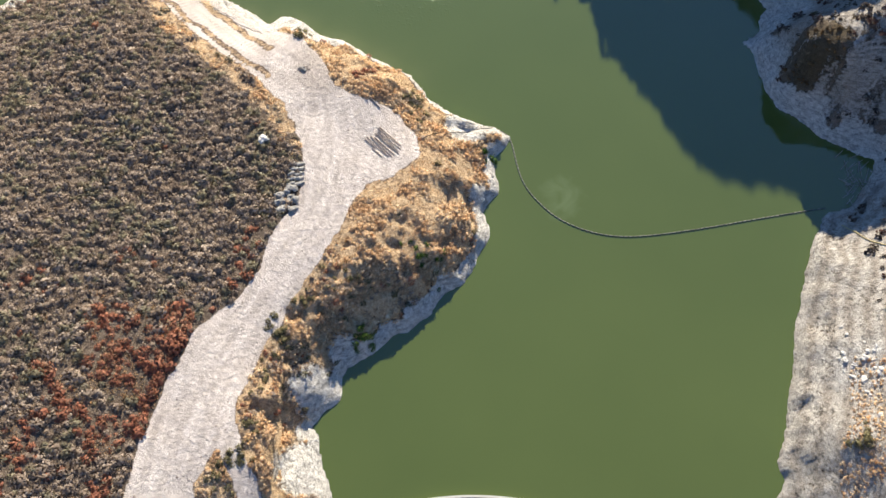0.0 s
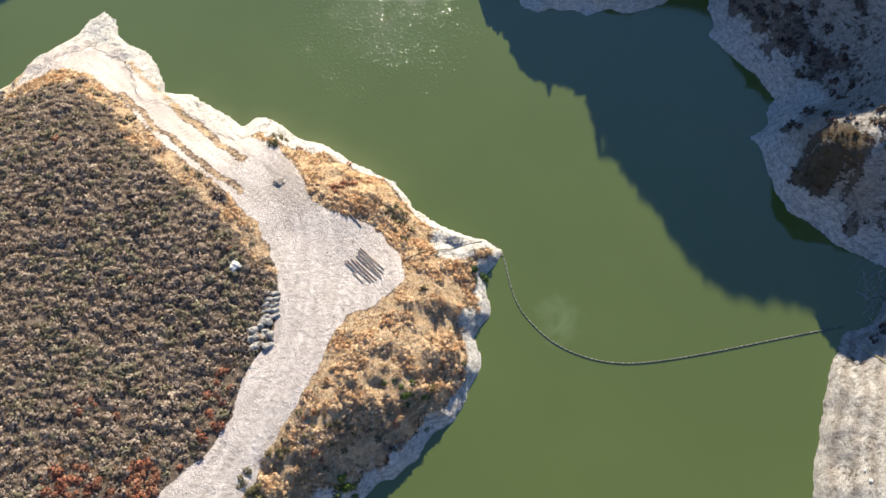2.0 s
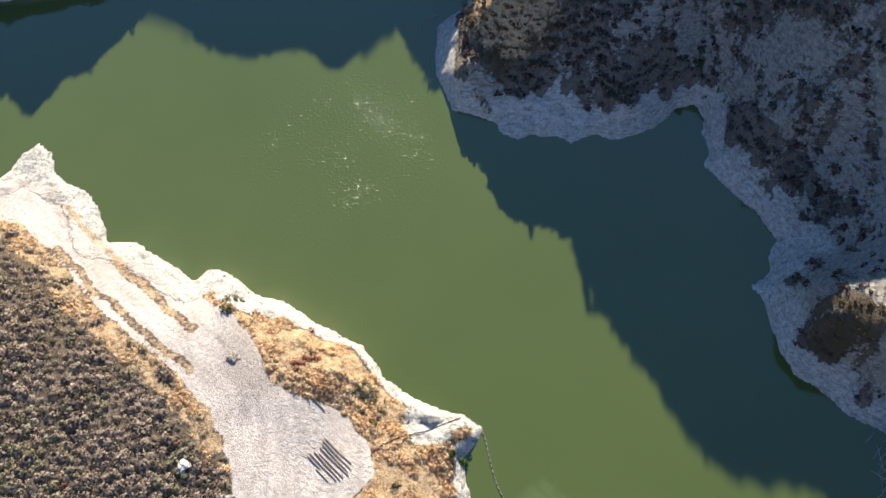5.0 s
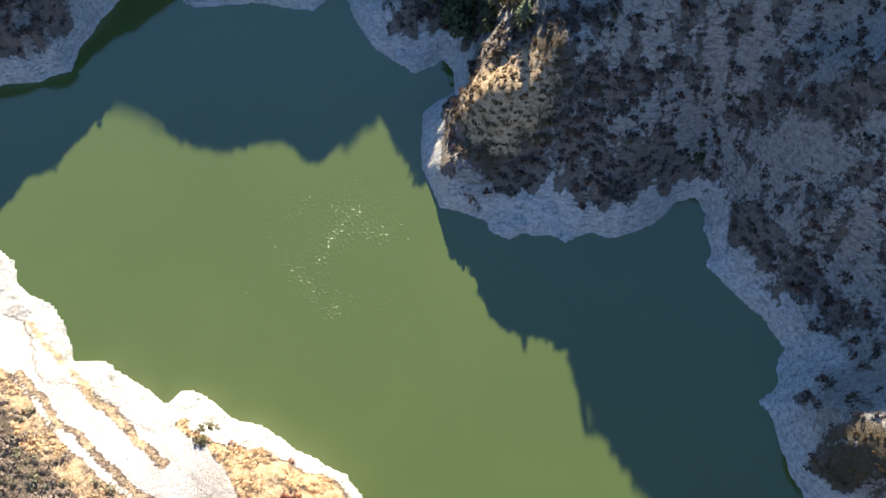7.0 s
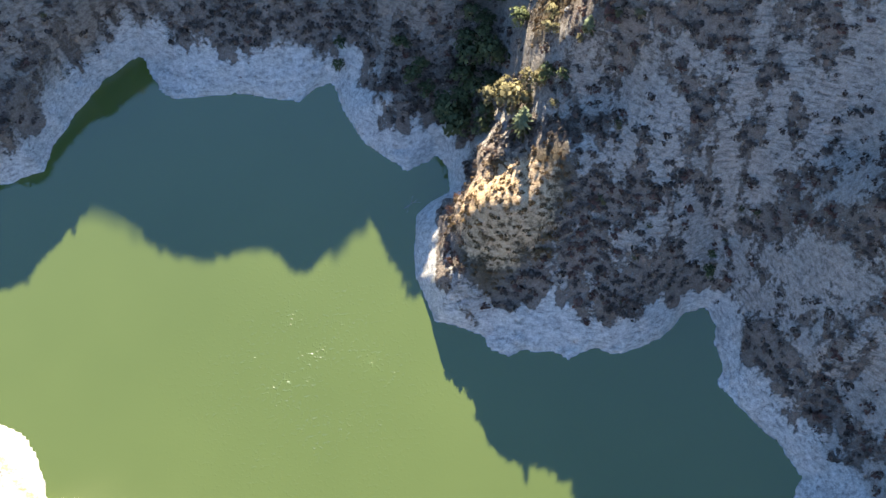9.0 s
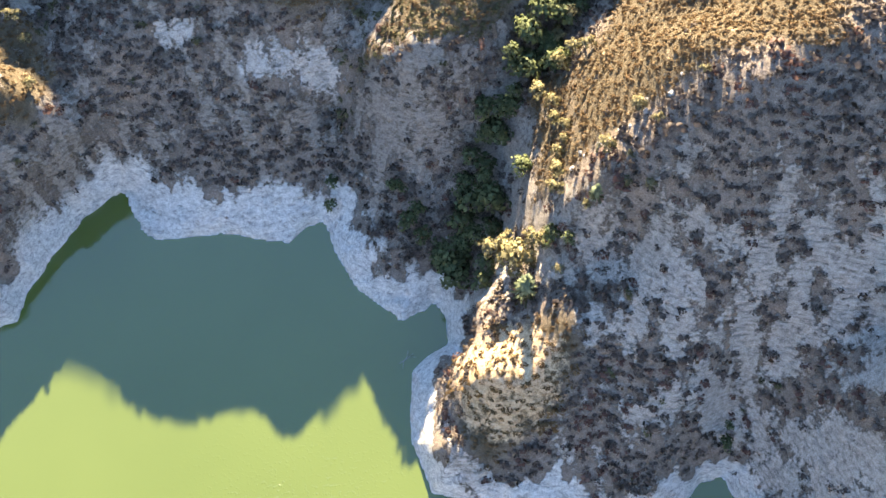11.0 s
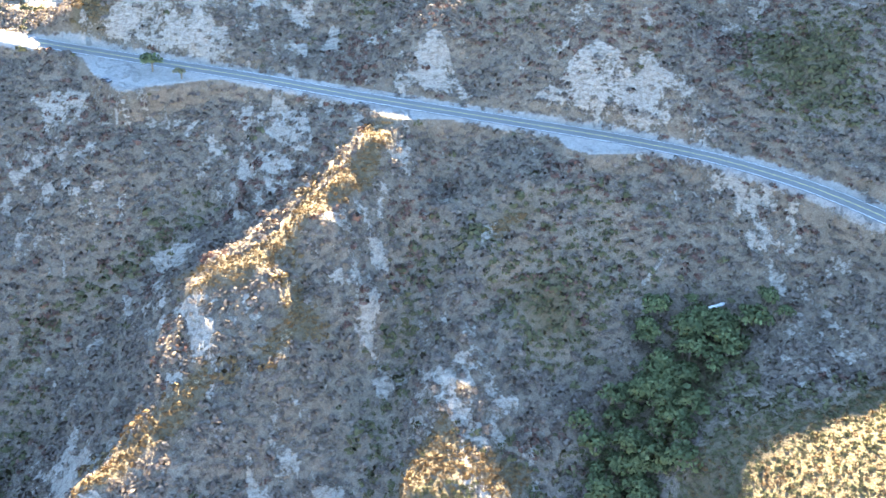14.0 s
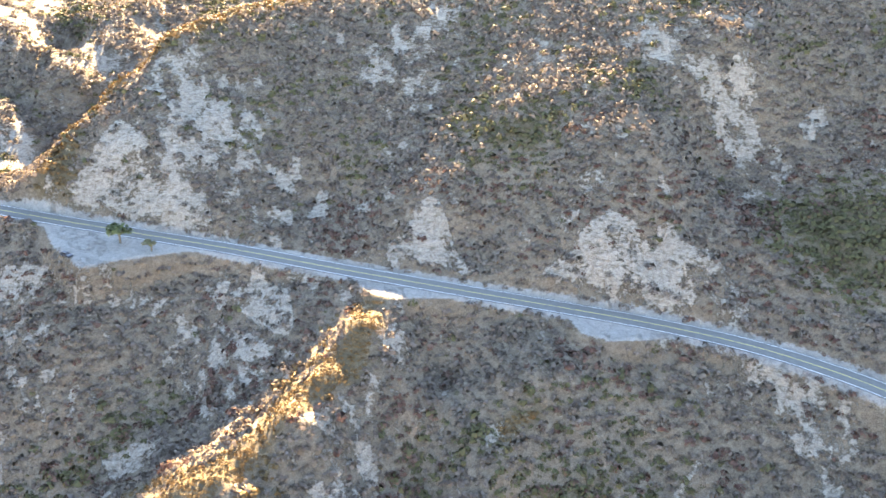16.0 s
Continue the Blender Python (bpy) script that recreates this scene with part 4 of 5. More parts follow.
def plant_straw():
    """Bleached twigs on the hill and weeds on the bench."""
    x, y = scatter(-190, -40, 22, 252, 2.6)
    z, c = survey(x, y)
    keep = c["spit"] & west_of_road(x, y) & (c["dirt_d"] > 1.5) & (RNG.random(len(x)) < 0.45 + 0.5 * fractal(x, y, 15.0, 2, 93))
    grow("dry_grass", TUFTS, x[keep], y[keep], z[keep] + 0.15, RNG.uniform(0.8, 1.5, keep.sum()), M_STRAW, "bleached twigs standing among the scrub", "grass")
    x, y = scatter(-145, 0, 20, 245, 1.5)
    z, c = survey(x, y)
    keep = (c["dirt_d"] < -1) & (RNG.random(len(x)) < 0.05 + 0.35 * ease(fractal(x, y, 12.0, 3, 95), 0.15, 0.5) + 0.2 * ease(c["dirt_d"], -4, -1))
    grow("weeds", SMALL, x[keep], y[keep], z[keep] - 0.03, RNG.uniform(0.12, 0.38, keep.sum()), M_SCRUB, "small dry weeds and clods on the bare bench", "weeds")


def plant_bluff():
    x, y = scatter(-145, 24, 28, 250, 0.85)
    z, c = survey(x, y)
    n1 = fractal(x, y, 7.0, 3, 101)
    ok = c["spit"] & (c["dirt_d"] > 0.4) & (c["shore"] > 1.8) & (c["rock"] < 0.6)
    east = ok & ~west_of_road(x, y)
    verge = ok & west_of_road(x, y) & (c["dirt_d"] < 8) & (y > 140)
    keep = ((east & (n1 > -0.30)) | (verge & (n1 > -0.1))) & (RNG.random(len(x)) < 0.35)
    grow("dry_grass", TUFTS, x[keep], y[keep], z[keep] - 0.05, RNG.uniform(0.45, 0.95, keep.sum()), M_GRASS, "golden dry grass on the bluff above the water", "grass")
    x, y = scatter(-145, 24, 28, 250, 1.05)
    z, c = survey(x, y)
    n1 = fractal(x, y, 9.0, 3, 105)
    ok = c["spit"] & (c["dirt_d"] > 0.7) & (c["shore"] > 1.8) & (c["rock"] < 0.6)
    keep = ok & ((~west_of_road(x, y) & (n1 > 0.0)) | (west_of_road(x, y) & (c["dirt_d"] < 7) & (y > 140) & (n1 > 0.1)))
    grow("dry_brush", SMALL, x[keep], y[keep], z[keep] - 0.08, RNG.uniform(0.7, 1.4, keep.sum()), M_GRASS, "low golden brush on the bluff", "brush", 1.5)
    x, y = scatter(-70, 24, 28, 215, 1.6)
    z, c = survey(x, y)
    n2 = fractal(x, y, 13.0, 3, 111) + 0.35 * (1 - ease(y, 75, 130))
    east = c["spit"] & (c["dirt_d"] > 1.0) & (c["shore"] > 1.0) & (c["rock"] < 0.75) & ~west_of_road(x, y) & (n2 > 0.34) & (RNG.random(len(x)) < 0.75)
    kind = fractal(x, y, 8.0, 2, 121) + RNG.normal(0, 0.25, len(x))
    size = RNG.uniform(0.7, 1.3, len(x))
    for mask, name, mat, label in ((kind > 0.15, "olive_scrub", M_OLIVE, "olive scrub on the bluff"), (kind < -0.42, "red_brush", M_RED, "rust-red brush on the bluff"), ((kind <= 0.15) & (kind >= -0.42), "sage_scrub", M_SCRUB, "grey-brown scrub on the bluff")):
        mask = mask & east
        grow(name, SHRUBS, x[mask], y[mask], z[mask] - 0.12, size[mask], mat, label, "scrub")
    # darker clumps that stand out on the bluff
    for (cx, cy), r, count, mat, name, label in (((-10, 166), 4.5, 16, M_OLIVE, "olive_scrub", "dark olive bushes in the dry grass by the shore"), ((-27, 175), 3.0, 8, M_RED, "red_brush", "dark red bush in the dry grass"), ((14, 147), 2.2, 7, M_FRESH, "green_bush", "bright green bush on the shore cliff"), ((-23, 84), 3.5, 16, M_FRESH, "green_bush", "bright green bushes at the water's edge"), ((-4, 108), 4.5, 14, M_FRESH, "green_bush", "green bushes on the bluff"), ((-47, 84), 3.5, 14, M_OLIVE, "olive_scrub", "dark olive scrub beside the haul road"), ((-48, 192), 3.5, 12, M_OLIVE, "olive_scrub", "dark olive scrub above the shore"), ((-56, 47), 3.5, 12, M_OLIVE, "olive_scrub", "dark scrub in the fork of the haul road")):
        px, py = cx + RNG.normal(0, r * 0.55, count), cy + RNG.normal(0, r * 0.55, count)
        pz, _ = survey(px, py)
        grow(name, SHRUBS, px, py, np.maximum(pz, 0.3) - 0.1, RNG.uniform(0.8, 1.5, count), mat, label, "bush")


def plant_hills():
    x, y = scatter(-175, 215, 28, 600, 2.1)
    z, c = survey(x, y)
    bank = (x > 80) & (y < 150)
    dens = 1.1 + 0.55 * fractal(x, y, 8.0, 3, 131, 0.6) - 0.92 * ease(c["rock"], 0.40, 0.60)
    dens = np.where(bank, dens - 0.75 + 0.8 * ease(x, 112, 135), dens)
    dens = dens + 0.8 * (1 - ease(np.hypot((x - 130) / 1.5, y - 405), 25, 50)) + 0.6 * (1 - ease(np.hypot(x - 44, y - 425), 16, 32))
    keep = c["hills"] & (c["shore"] > 2.5) & (z > 2.0) & (bank | (c["rim"] < 0.55) | (RNG.random(len(x)) < 0.04)) & (c["road"] > 5.4) & (c["lay"] > 1.0) & (RNG.random(len(x)) < dens)
    rib, thick, tan, oli = (c[k][keep] for k in ("rib", "green", "gold", "olive"))
    x, y, z = x[keep], y[keep], z[keep]
    # sunny shoulders carry greener, denser scrub
    sunny = 1.1 * (1 - ease(np.hypot((x - 130) / 1.5, y - 410), 22, 48)) + 0.9 * (1 - ease(np.hypot(x - 44, y - 425), 16, 32)) + 0.6 * (1 - ease(np.hypot((x - 90) / 2, y - 500), 12, 30))
    k = fractal(x, y, 13.0, 3, 151) * 0.7 - 0.45 * rib + sunny + RNG.normal(0, 0.25, len(x))
    # Gold colour is also laid along sunlit crests and the sunlit head.
    dry = (1 - ease(np.hypot(x - 42, y - 287), 10, 20)) + 0.45 * (1 - ease(np.hypot((x - 140) / 1.6, y - 378), 12, 28)) + 0.7 * (1 - ease(crest_distance(x, y), 2, 6)) + 0.6 * (1 - ease(np.hypot(x + 2, y - 408), 6, 14)) + 0.6 * (1 - ease(edge_distance([(-80, 606), (-78, 631), (-66, 652), (-46, 672), (-22, 696), (19, 712)], x, y, False), 3, 9))
    gold = RNG.random(len(x)) < 0.8 * dry * (oli > 0) + 0.97 * (1 - ease(tan, -1.0, 2.5)) + 0.22 * (oli < 0)
    size = RNG.uniform(0.7, 2.1, len(x))
    reddish = ~gold & (fractal(x, y, 24.0, 3, 161) + RNG.normal(0, 0.25, len(x)) + 0.3 * ease(y, 470, 500) - 0.2 * ease(y, 380, 420) + 0.12 * (y < 340) > 0.42)
    olive = ~gold & ((~reddish & (k > 0.50)) | (oli < 1) | (thick + RNG.normal(0, 3.5, len(x)) < 0))
    for mask, name, mat, label in ((gold, "dry_brush", M_TAN, "golden dry brush on the sunny slopes"), (reddish, "rusty_scrub", M_RUST, "rusty brown scrub on the hillsides"), (olive, "olive_scrub", M_CHAP, "olive-green chaparral on the hillsides"), (~gold & ~reddish & ~olive & (y < 425), "brown_scrub", M_HILL, "dark brown scrub on the rocky slopes over the lake"), (~gold & ~reddish & ~olive & (y >= 425), "brown_scrub", M_HAZED, "brown scrub on the steep hillsides, greyed as by haze")):
        low = mask & ((tan < 1.5) | (oli < 1.5))
        mask = mask & ~low
        grow(name, SHRUBS_FAR, x[mask], y[mask], z[mask] - 0.2, size[mask], mat, label, "scrub", 0.25)
        grow(name, SMALL, x[low], y[low], z[low] - 0.15, 0.55 * size[low] + 0.3, mat, "low " + label, "scrub", 0.25)
    # close cover on the sunlit spurs
    x, y = scatter(-65, 175, 335, 545, 1.3)
    z, c = survey(x, y)
    tan = (c["gold"] < 0.5) & (RNG.random(len(x)) < 0.85)
    oli = (c["olive"] < 0.5) & ~tan & (RNG.random(len(x)) < 0.75)
    size = RNG.uniform(0.5, 1.15, len(x))
    warm = RNG.random(len(x)) < 0.3
    for mask, name, mat, label in ((tan | (oli & warm), "dry_brush", M_TAN, "low tan brush on the sunlit spurs"), (oli & ~warm, "olive_scrub", M_CHAP, "low olive scrub on the sunlit spurs")):
        mask = mask & c["hills"] & (c["road"] > 5.4) & (c["lay"] > 1)
        grow(name, SMALL, x[mask], y[mask], z[mask] - 0.15, size[mask], mat, label, "scrub", 0.25)
    x, y = scatter(-270, 340, 560, 860, 2.2)
    z, c = survey(x, y)
    dens = 1.1 + 0.35 * fractal(x, y, 12.0, 3, 171, 0.6) - 1.02 * ease(c["rock"], 0.32, 0.6)
    keep = (c["road"] > 5.6) & (c["lay"] > 1) & (RNG.random(len(x)) < dens) & ((y > 600) | (x < -175) | (x > 215))
    tan, thick = c["gold"][keep], c["green"][keep]
    x, y, z = x[keep], y[keep], z[keep]
    crest = 1 - ease(edge_distance([(-80, 606), (-78, 631), (-66, 652), (-46, 672), (-22, 696), (19, 712)], x, y, False), 3, 9)
    gold = RNG.random(len(x)) < 0.3 * crest + 0.5 * (tan < 1)
    olive = ~gold & (fractal(x, y, 30.0, 3, 181) + RNG.normal(0, 0.25, len(x)) > 0.32 - 0.7 * (thick + RNG.normal(0, 4.0, len(x)) < 0))
    size = RNG.uniform(1.1, 2.3, len(x))
    for mask, name, mat, label in ((gold, "dry_brush", M_TAN, "golden dry brush along the mountain crest"), (olive, "olive_scrub", M_CHAP, "olive chaparral on the mountainside above the highway"), (~olive & ~gold, "brown_scrub", M_HAZED, "brown scrub on the mountainside above the highway, greyed as by haze")):
        grow(name, SHRUBS_FAR, x[mask], y[mask], z[mask] - 0.3, size[mask], mat, label, "scrub", 0.25)


def plant_bank():
    x, y = scatter(106, 150, 22, 74, 1.1)
    z, c = survey(x, y)
    n = fractal(x, y, 8.0, 3, 191)
    keep = (c["shore"] > 12) & (n > -0.25)
    grow("dry_brush", SMALL, x[keep], y[keep], z[keep] - 0.08, RNG.uniform(0.4, 0.9, keep.sum()), M_GRASS, "golden and pinkish dry brush on the bank by the dam", "brush")
    px, py = 111 + RNG.normal(0, 1.6, 14), 51 + RNG.normal(0, 1.8, 14)
    pz, _ = survey(px, py)
    grow("green_bush", SHRUBS, px, py, pz - 0.1, RNG.uniform(0.8, 1.4, 14), M_OLIVE, "olive-green bush on the bank by the dam", "bush")


plant_west_hill()
plant_straw()
plant_bluff()
plant_hills()
plant_bank()


# ---- trees ----
def limb(bm, a, b, ra, rb, sides=7):
    a, b = Vector(a), Vector(b)
    q = (b - a).to_track_quat("Z", "Y").to_matrix()
    rings = []
    for k in range(4):
        s = k / 3
        c = a.lerp(b, s) + Vector((0.12, -0.08, 0)) * math.sin(s * 3.1) * ra
        r = ra + (rb - ra) * s
        rings.append([bm.verts.new(c + q @ Vector((math.cos(2 * math.pi * i / sides) * r, math.sin(2 * math.pi * i / sides) * r, 0))) for i in range(sides)])
    for p, q2 in zip(rings, rings[1:]):
        for i in range(sides):
            bm.faces.new((p[i], p[(i + 1) % sides], q2[(i + 1) % sides], q2[i]))
    bm.faces.new(rings[0][::-1])
    bm.faces.new(rings[-1])


def leaf_mass(name, clumps, mat, parent):
    v = clumps.reshape(-1, 3)
    n = v - (0, 0, v[:, 2].mean() * 0.75)
    n /= np.linalg.norm(n, axis=1)[:, None] + 1e-6
    n += RNG.normal(0, 0.3, (len(clumps), 3)).repeat(4, 0)
    n /= np.linalg.norm(n, axis=1)[:, None]
    ob = mesh_object(name, v, np.arange(len(v)).reshape(-1, 4), mat, True, n)
    ob.parent = parent
    return ob


def make_oak(label, mat, high=6.5, wide=3.6, blobs=9, leaves=42):
    tree = tagged(new("oak_tree"), label, "tree", "trees in the canyon")
    bm = bmesh.new()
    limb(bm, (0, 0, -0.6), (0.2, 0.1, high * 0.45), 0.34, 0.22)
    centres = []
    for k in range(blobs):
        a, r = 2.4 * k + RNG.uniform(-0.4, 0.4), wide * math.sqrt((k + 0.5) / blobs) * 0.72
        c = (r * math.cos(a), r * math.sin(a), high * (0.78 - 0.28 * (r / wide) ** 2) + RNG.uniform(-0.5, 0.5))
        centres.append(c)
        if k % 2 == 0:
            limb(bm, (0.2, 0.1, high * 0.42), (c[0] * 0.8, c[1] * 0.8, c[2] * 0.92), 0.17, 0.05, 5)
    part("trunk", bm, M_BARK, tree)
    mass = [clump_template(leaves, 0.30, 0.9, 0.6) * wide * RNG.uniform(0.34, 0.48) + np.array(c) - (0, 0, wide * 0.14) for c in centres]
    leaf_mass("crown", np.concatenate(mass), mat, tree)
    return tree


def make_conifer(label, high=15.0, wide=3.0, spread=1.0):
    tree = tagged(new("conifer_tree"), label, "tree")
    bm = bmesh.new()
    limb(bm, (0, 0, -0.8), (0, 0, high), 0.30, 0.04)
    clumps = []
    for k in range(17):
        s = k / 16
        z, r = high * (0.14 + 0.84 * s), wide * (1 - s) ** 0.8 + 0.25
        for j in range(7):
            a = j * 0.9 + k * 0.7 + RNG.uniform(-0.2, 0.2)
            q = r * RNG.uniform(0.75, 1.1)
            if j % 2 == 0:
                limb(bm, (0, 0, z), (q * 0.8 * math.cos(a), q * 0.8 * math.sin(a), z - 0.25 * q), 0.07, 0.02, 4)
            for i in range(5):
                d = q * (0.25 + 0.18 * i)
                c = np.array((d * math.cos(a), d * math.sin(a), z - 0.28 * d + 0.1))
                u = np.array((math.cos(a), math.sin(a), -0.28)) * 0.42 * spread
                w = np.array((-math.sin(a), math.cos(a), 0.0)) * (0.34 - 0.03 * i) * spread
                n = RNG.normal(0, 0.08, (4, 3))
                clumps.append(np.stack([c - u, c - w, c + u, c + w]) + n)
    part("trunk", bm, M_BARK, tree)
    leaf_mass("crown", np.stack(clumps), M_NEEDLE, tree)
    return tree


def ground_at(x, y):
    return float(survey(np.array([x]), np.array([y]))[0][0])


def place(ob, x, y, turn=0.0, size=1.0, sink=0.1):
    ob.matrix_basis = pose(x, y, ground_at(x, y) - sink, 0, 0, turn) @ Matrix.Diagonal((size, size, size, 1))
    return ob


def copies(kinds, spots):
    """Stand each kind once, then copies of it, at spots of x, y, turn, size."""
    used = set()
    for k, (x, y, turn, size) in enumerate(spots):
        ob = kinds[k % len(kinds)]
        z = ground_at(x, y) - 0.15
        if ob.name not in used:
            used.add(ob.name)
            ob.matrix_basis = pose(x, y, z, 0, 0, turn) @ Matrix.Diagonal((size, size, size, 1))
        else:
            c = copy_thing(ob, pose(x, y, z, 0, 0, turn))
            c.scale = (size, size, size)


CANYON = rounded([(30, 322), (40, 336), (44, 358), (58, 378), (73, 400), (86, 424), (97, 446), (112, 468), (124, 474), (134, 476)], 2)
oaks = [make_oak("dark green live oak in the canyon bottom", M_TREE, RNG.uniform(5.5, 7.5), RNG.uniform(3.2, 4.2)) for _ in range(4)]
_line = np.concatenate([resample(CANYON, 2.6), resample(CANYON[len(CANYON) // 3 :], 2.8)])
_spots = [(x + RNG.normal(0, 4.0 + 4.0 * (y > 395)), y + RNG.normal(0, 4.0), RNG.uniform(0, 360), RNG.uniform(0.75, 1.4)) for x, y in _line]
_spots += [(x + RNG.normal(0, 8), y + RNG.normal(0, 4), RNG.uniform(0, 360), RNG.uniform(0.8, 1.3)) for x, y in resample([(84, 424), (100, 448), (120, 472)], 3.5)]
_spots += [(38, 355, 0, 1.1), (42, 352, 60, 1.0), (36, 349, 20, 0.9), (56, 320, 0, 0.8), (60, 317, 60, 0.7), (38, 318, 0, 0.9), (40, 323, 60, 0.9), (18, 340, 0, 0.9), (14, 351, 40, 0.7), (22, 336, 40, 0.8), (21, 343, 0, 0.8), (16, 350, 90, 0.7), (-6, 352, 20, 0.8), (-5, 358, 70, 0.6), (26, 330, 10, 0.7), (100, 268, 30, 0.6), (101, 272, 80, 0.5)]
copies(oaks, _spots)
sunny = [make_oak("yellow-green oak catching the sun at the canyon mouth", M_OLIVE, 6.5, 3.0, 8, 40) for _ in range(2)]
copies(sunny, [(47, 318, 0, 2.0), (42, 326, 60, 1.5), (52, 320, 130, 1.5), (46, 323, 200, 1.6), (60, 342, 0, 0.8), (59, 336, 0, 0.9), (62, 345, 0, 0.6), (58, 331, 50, 0.9), (57, 311, 40, 0.6), (66, 384, 0, 1.0), (70, 389, 70, 1.1), (65, 372, 200, 1.2), (69, 376, 20, 1.0), (72, 374, 90, 0.9), (69, 333, 0, 0.95), (80, 334, 90, 0.55), (77, 340, 0, 0.8), (58, 365, 0, 1.1), (61, 360, 100, 0.9), (61, 354, 0, 0.8), (63, 350, 50, 0.7), (64, 322, 0, 0.5), (78, 321, 0, 0.6), (90, 340, 70, 0.5), (74, 399, 80, 0.8), (160, 272, 0, 0.9), (-95, 362, 0, 0.4), (-97, 406, 60, 1.0), (-94, 400, 60, 0.8), (-97, 422, 60, 1.1), (-90, 383, 10, 0.7)])
place(make_conifer("tall grey-green conifer above the rocky head", 12.5, 3.8, 1.4), 48.5, 308, 20, 1.0, 0.2)
_kid = make_conifer("small pale conifer on the crag", 7.0, 2.0)
place(_kid, 66, 323, 0, 0.9, 0.2)
place(make_oak("round dark green tree beside the highway pull-out", M_TREE, 6.0, 3.4, 9, 46), -54, 583, 0, 1.25, 0.15)
place(make_oak("small green tree beside the highway pull-out", M_OLIVE, 4.0, 2.4, 7, 36), -43, 578, 0, 1.15, 0.15)


# ---- rocks ----
def make_rock(name, label, mat, seed, group=""):
    bm = bmesh.new()
    bmesh.ops.create_icosphere(bm, subdivisions=3, radius=1.0)
    off = Vector((seed * 3.7, seed * 1.9, seed * 5.1))
    for v in bm.verts:
        d = v.co.normalized()
        n = noise.fractal(d * 1.3 + off, 1.0, 2.0, 4)
        cell = noise.cell(d * 1.7 + off)
        v.co = d * (1 + 0.28 * n + 0.16 * cell)
        v.co.z *= 0.72
    return tagged(part(name, bm, mat), label, "rock", group)


place(make_rock("boulder", "large white boulder among the scrub", M_WHITE_ROCK, 1), -56.3, 146.5, 20, 1.6, -0.35)
heap = [make_rock("rock", "pale grey rock heaped beside the haul road", M_ROCK, s, "rocks heaped beside the haul road") for s in (3, 5, 8, 13)]
for k in range(34):
    if k < 10:
        x, y, turn, size = -46.6 + 2.3 * (k % 2) + RNG.normal(0, 0.15), 131.2 + 1.75 * (k // 2), 15 + RNG.normal(0, 5), (1.5, 0.72, 0.8)
    else:
        r = RNG.uniform(0.8, 1.35)
        x, y, turn, size = -44.3 - RNG.random() * 6.0, 121.5 + 9.0 * RNG.random(), RNG.uniform(0, 360), (r, r * 0.9, r)
    rock = heap[k] if k < 4 else copy_thing(heap[k % 4], Matrix())
    rock.matrix_basis = pose(x, y, ground_at(x, y) + 0.1, 0, 0, turn) @ Matrix.Diagonal((*size, 1))
loose = [make_rock("stone", "pale fallen stone on the shore", M_ROCK, s, "stones on the shore") for s in (21, 25, 29)]
_at = []
for k in range(60):
    a, b = LAKE[RNG.integers(4, 46)], RNG.normal(0, 1.0, 2)
    _at.append((a[0] + b[0] - 1.0, a[1] + b[1] - 0.8, RNG.uniform(0, 360), RNG.uniform(0.2, 0.55)))
_z, _c = survey(np.array([p[0] for p in _at]), np.array([p[1] for p in _at]))
copies(loose, [p for p, s in zip(_at, _c["shore"]) if s > 0.4])


slabs = [make_rock("rock", "white broken rock tipped on the bank", M_WHITE_ROCK, s, "white rocks tipped on the bank") for s in (33, 37, 41)]
copies(slabs, [(112 + abs(RNG.normal(0, 5)) + 0.25 * abs(k % 7), 71 + RNG.normal(0, 5.0), RNG.uniform(0, 360), RNG.uniform(0.3, 0.8)) for k in range(56)])
crest = [make_rock("rock", "pale boulder on the crag above the canyon", M_ROCK, s, "boulders on the crag") for s in (45, 49)]
copies(crest, [(x + RNG.normal(0, 1.2), y + RNG.normal(0, 1.0), RNG.uniform(0, 360), RNG.uniform(0.4, 0.95)) for x, y in resample([(58, 334), (64, 336), (72, 335), (79, 339), (86, 341)], 2.6)])


# ---- poles and debris on the bench ----
def make_log(name, label, length, radius, mat=M_WOOD, category="pole", group=""):
    bm = bmesh.new()
    limb(bm, (-length / 2, 0, 0), (length / 2, 0, 0), radius, radius * 0.8, 9)
    return tagged(part(name, bm, mat, smooth=False), label, category, group)


def lay_log(ob, x0, y0, x1, y1, lift):
    z0, z1 = ground_at(x0, y0), ground_at(x1, y1)
    d = Vector((x1 - x0, y1 - y0, z1 - z0))
    ob.matrix_basis = Matrix.Translation(((x0 + x1) / 2, (y0 + y1) / 2, (z0 + z1) / 2 + lift)) @ d.to_track_quat("X", "Z").to_matrix().to_4x4()
    return ob


_ax, _side = Vector((8.0, -8.6, 0)).normalized(), Vector((8.6, 8.0, 0)).normalized()
for k, (off, slide, length) in enumerate(((0.0, 0.0, 10.4), (0.95, 0.5, 10.6), (1.75, 1.2, 9.2), (3.0, 1.1, 10.8), (3.8, 0.6, 10.2), (4.7, 0.2, 10.9), (5.6, -0.4, 10.0), (-0.9, -2.6, 5.0), (-1.6, 1.4, 4.6))):
    c = Vector((-20.4, 145.2, 0)) + _side * off + _ax * slide
    d = Matrix.Rotation(radians(RNG.normal(0, 2.0)), 3, "Z") @ _ax
    a, b = c - d * length / 2, c + d * length / 2
    lay_log(make_log("wooden_pole", "long weathered wooden pole lying on the bench", length, 0.17, M_WOOD, "pole", "poles lying on the bench"), a.x, a.y, b.x, b.y, 0.2)
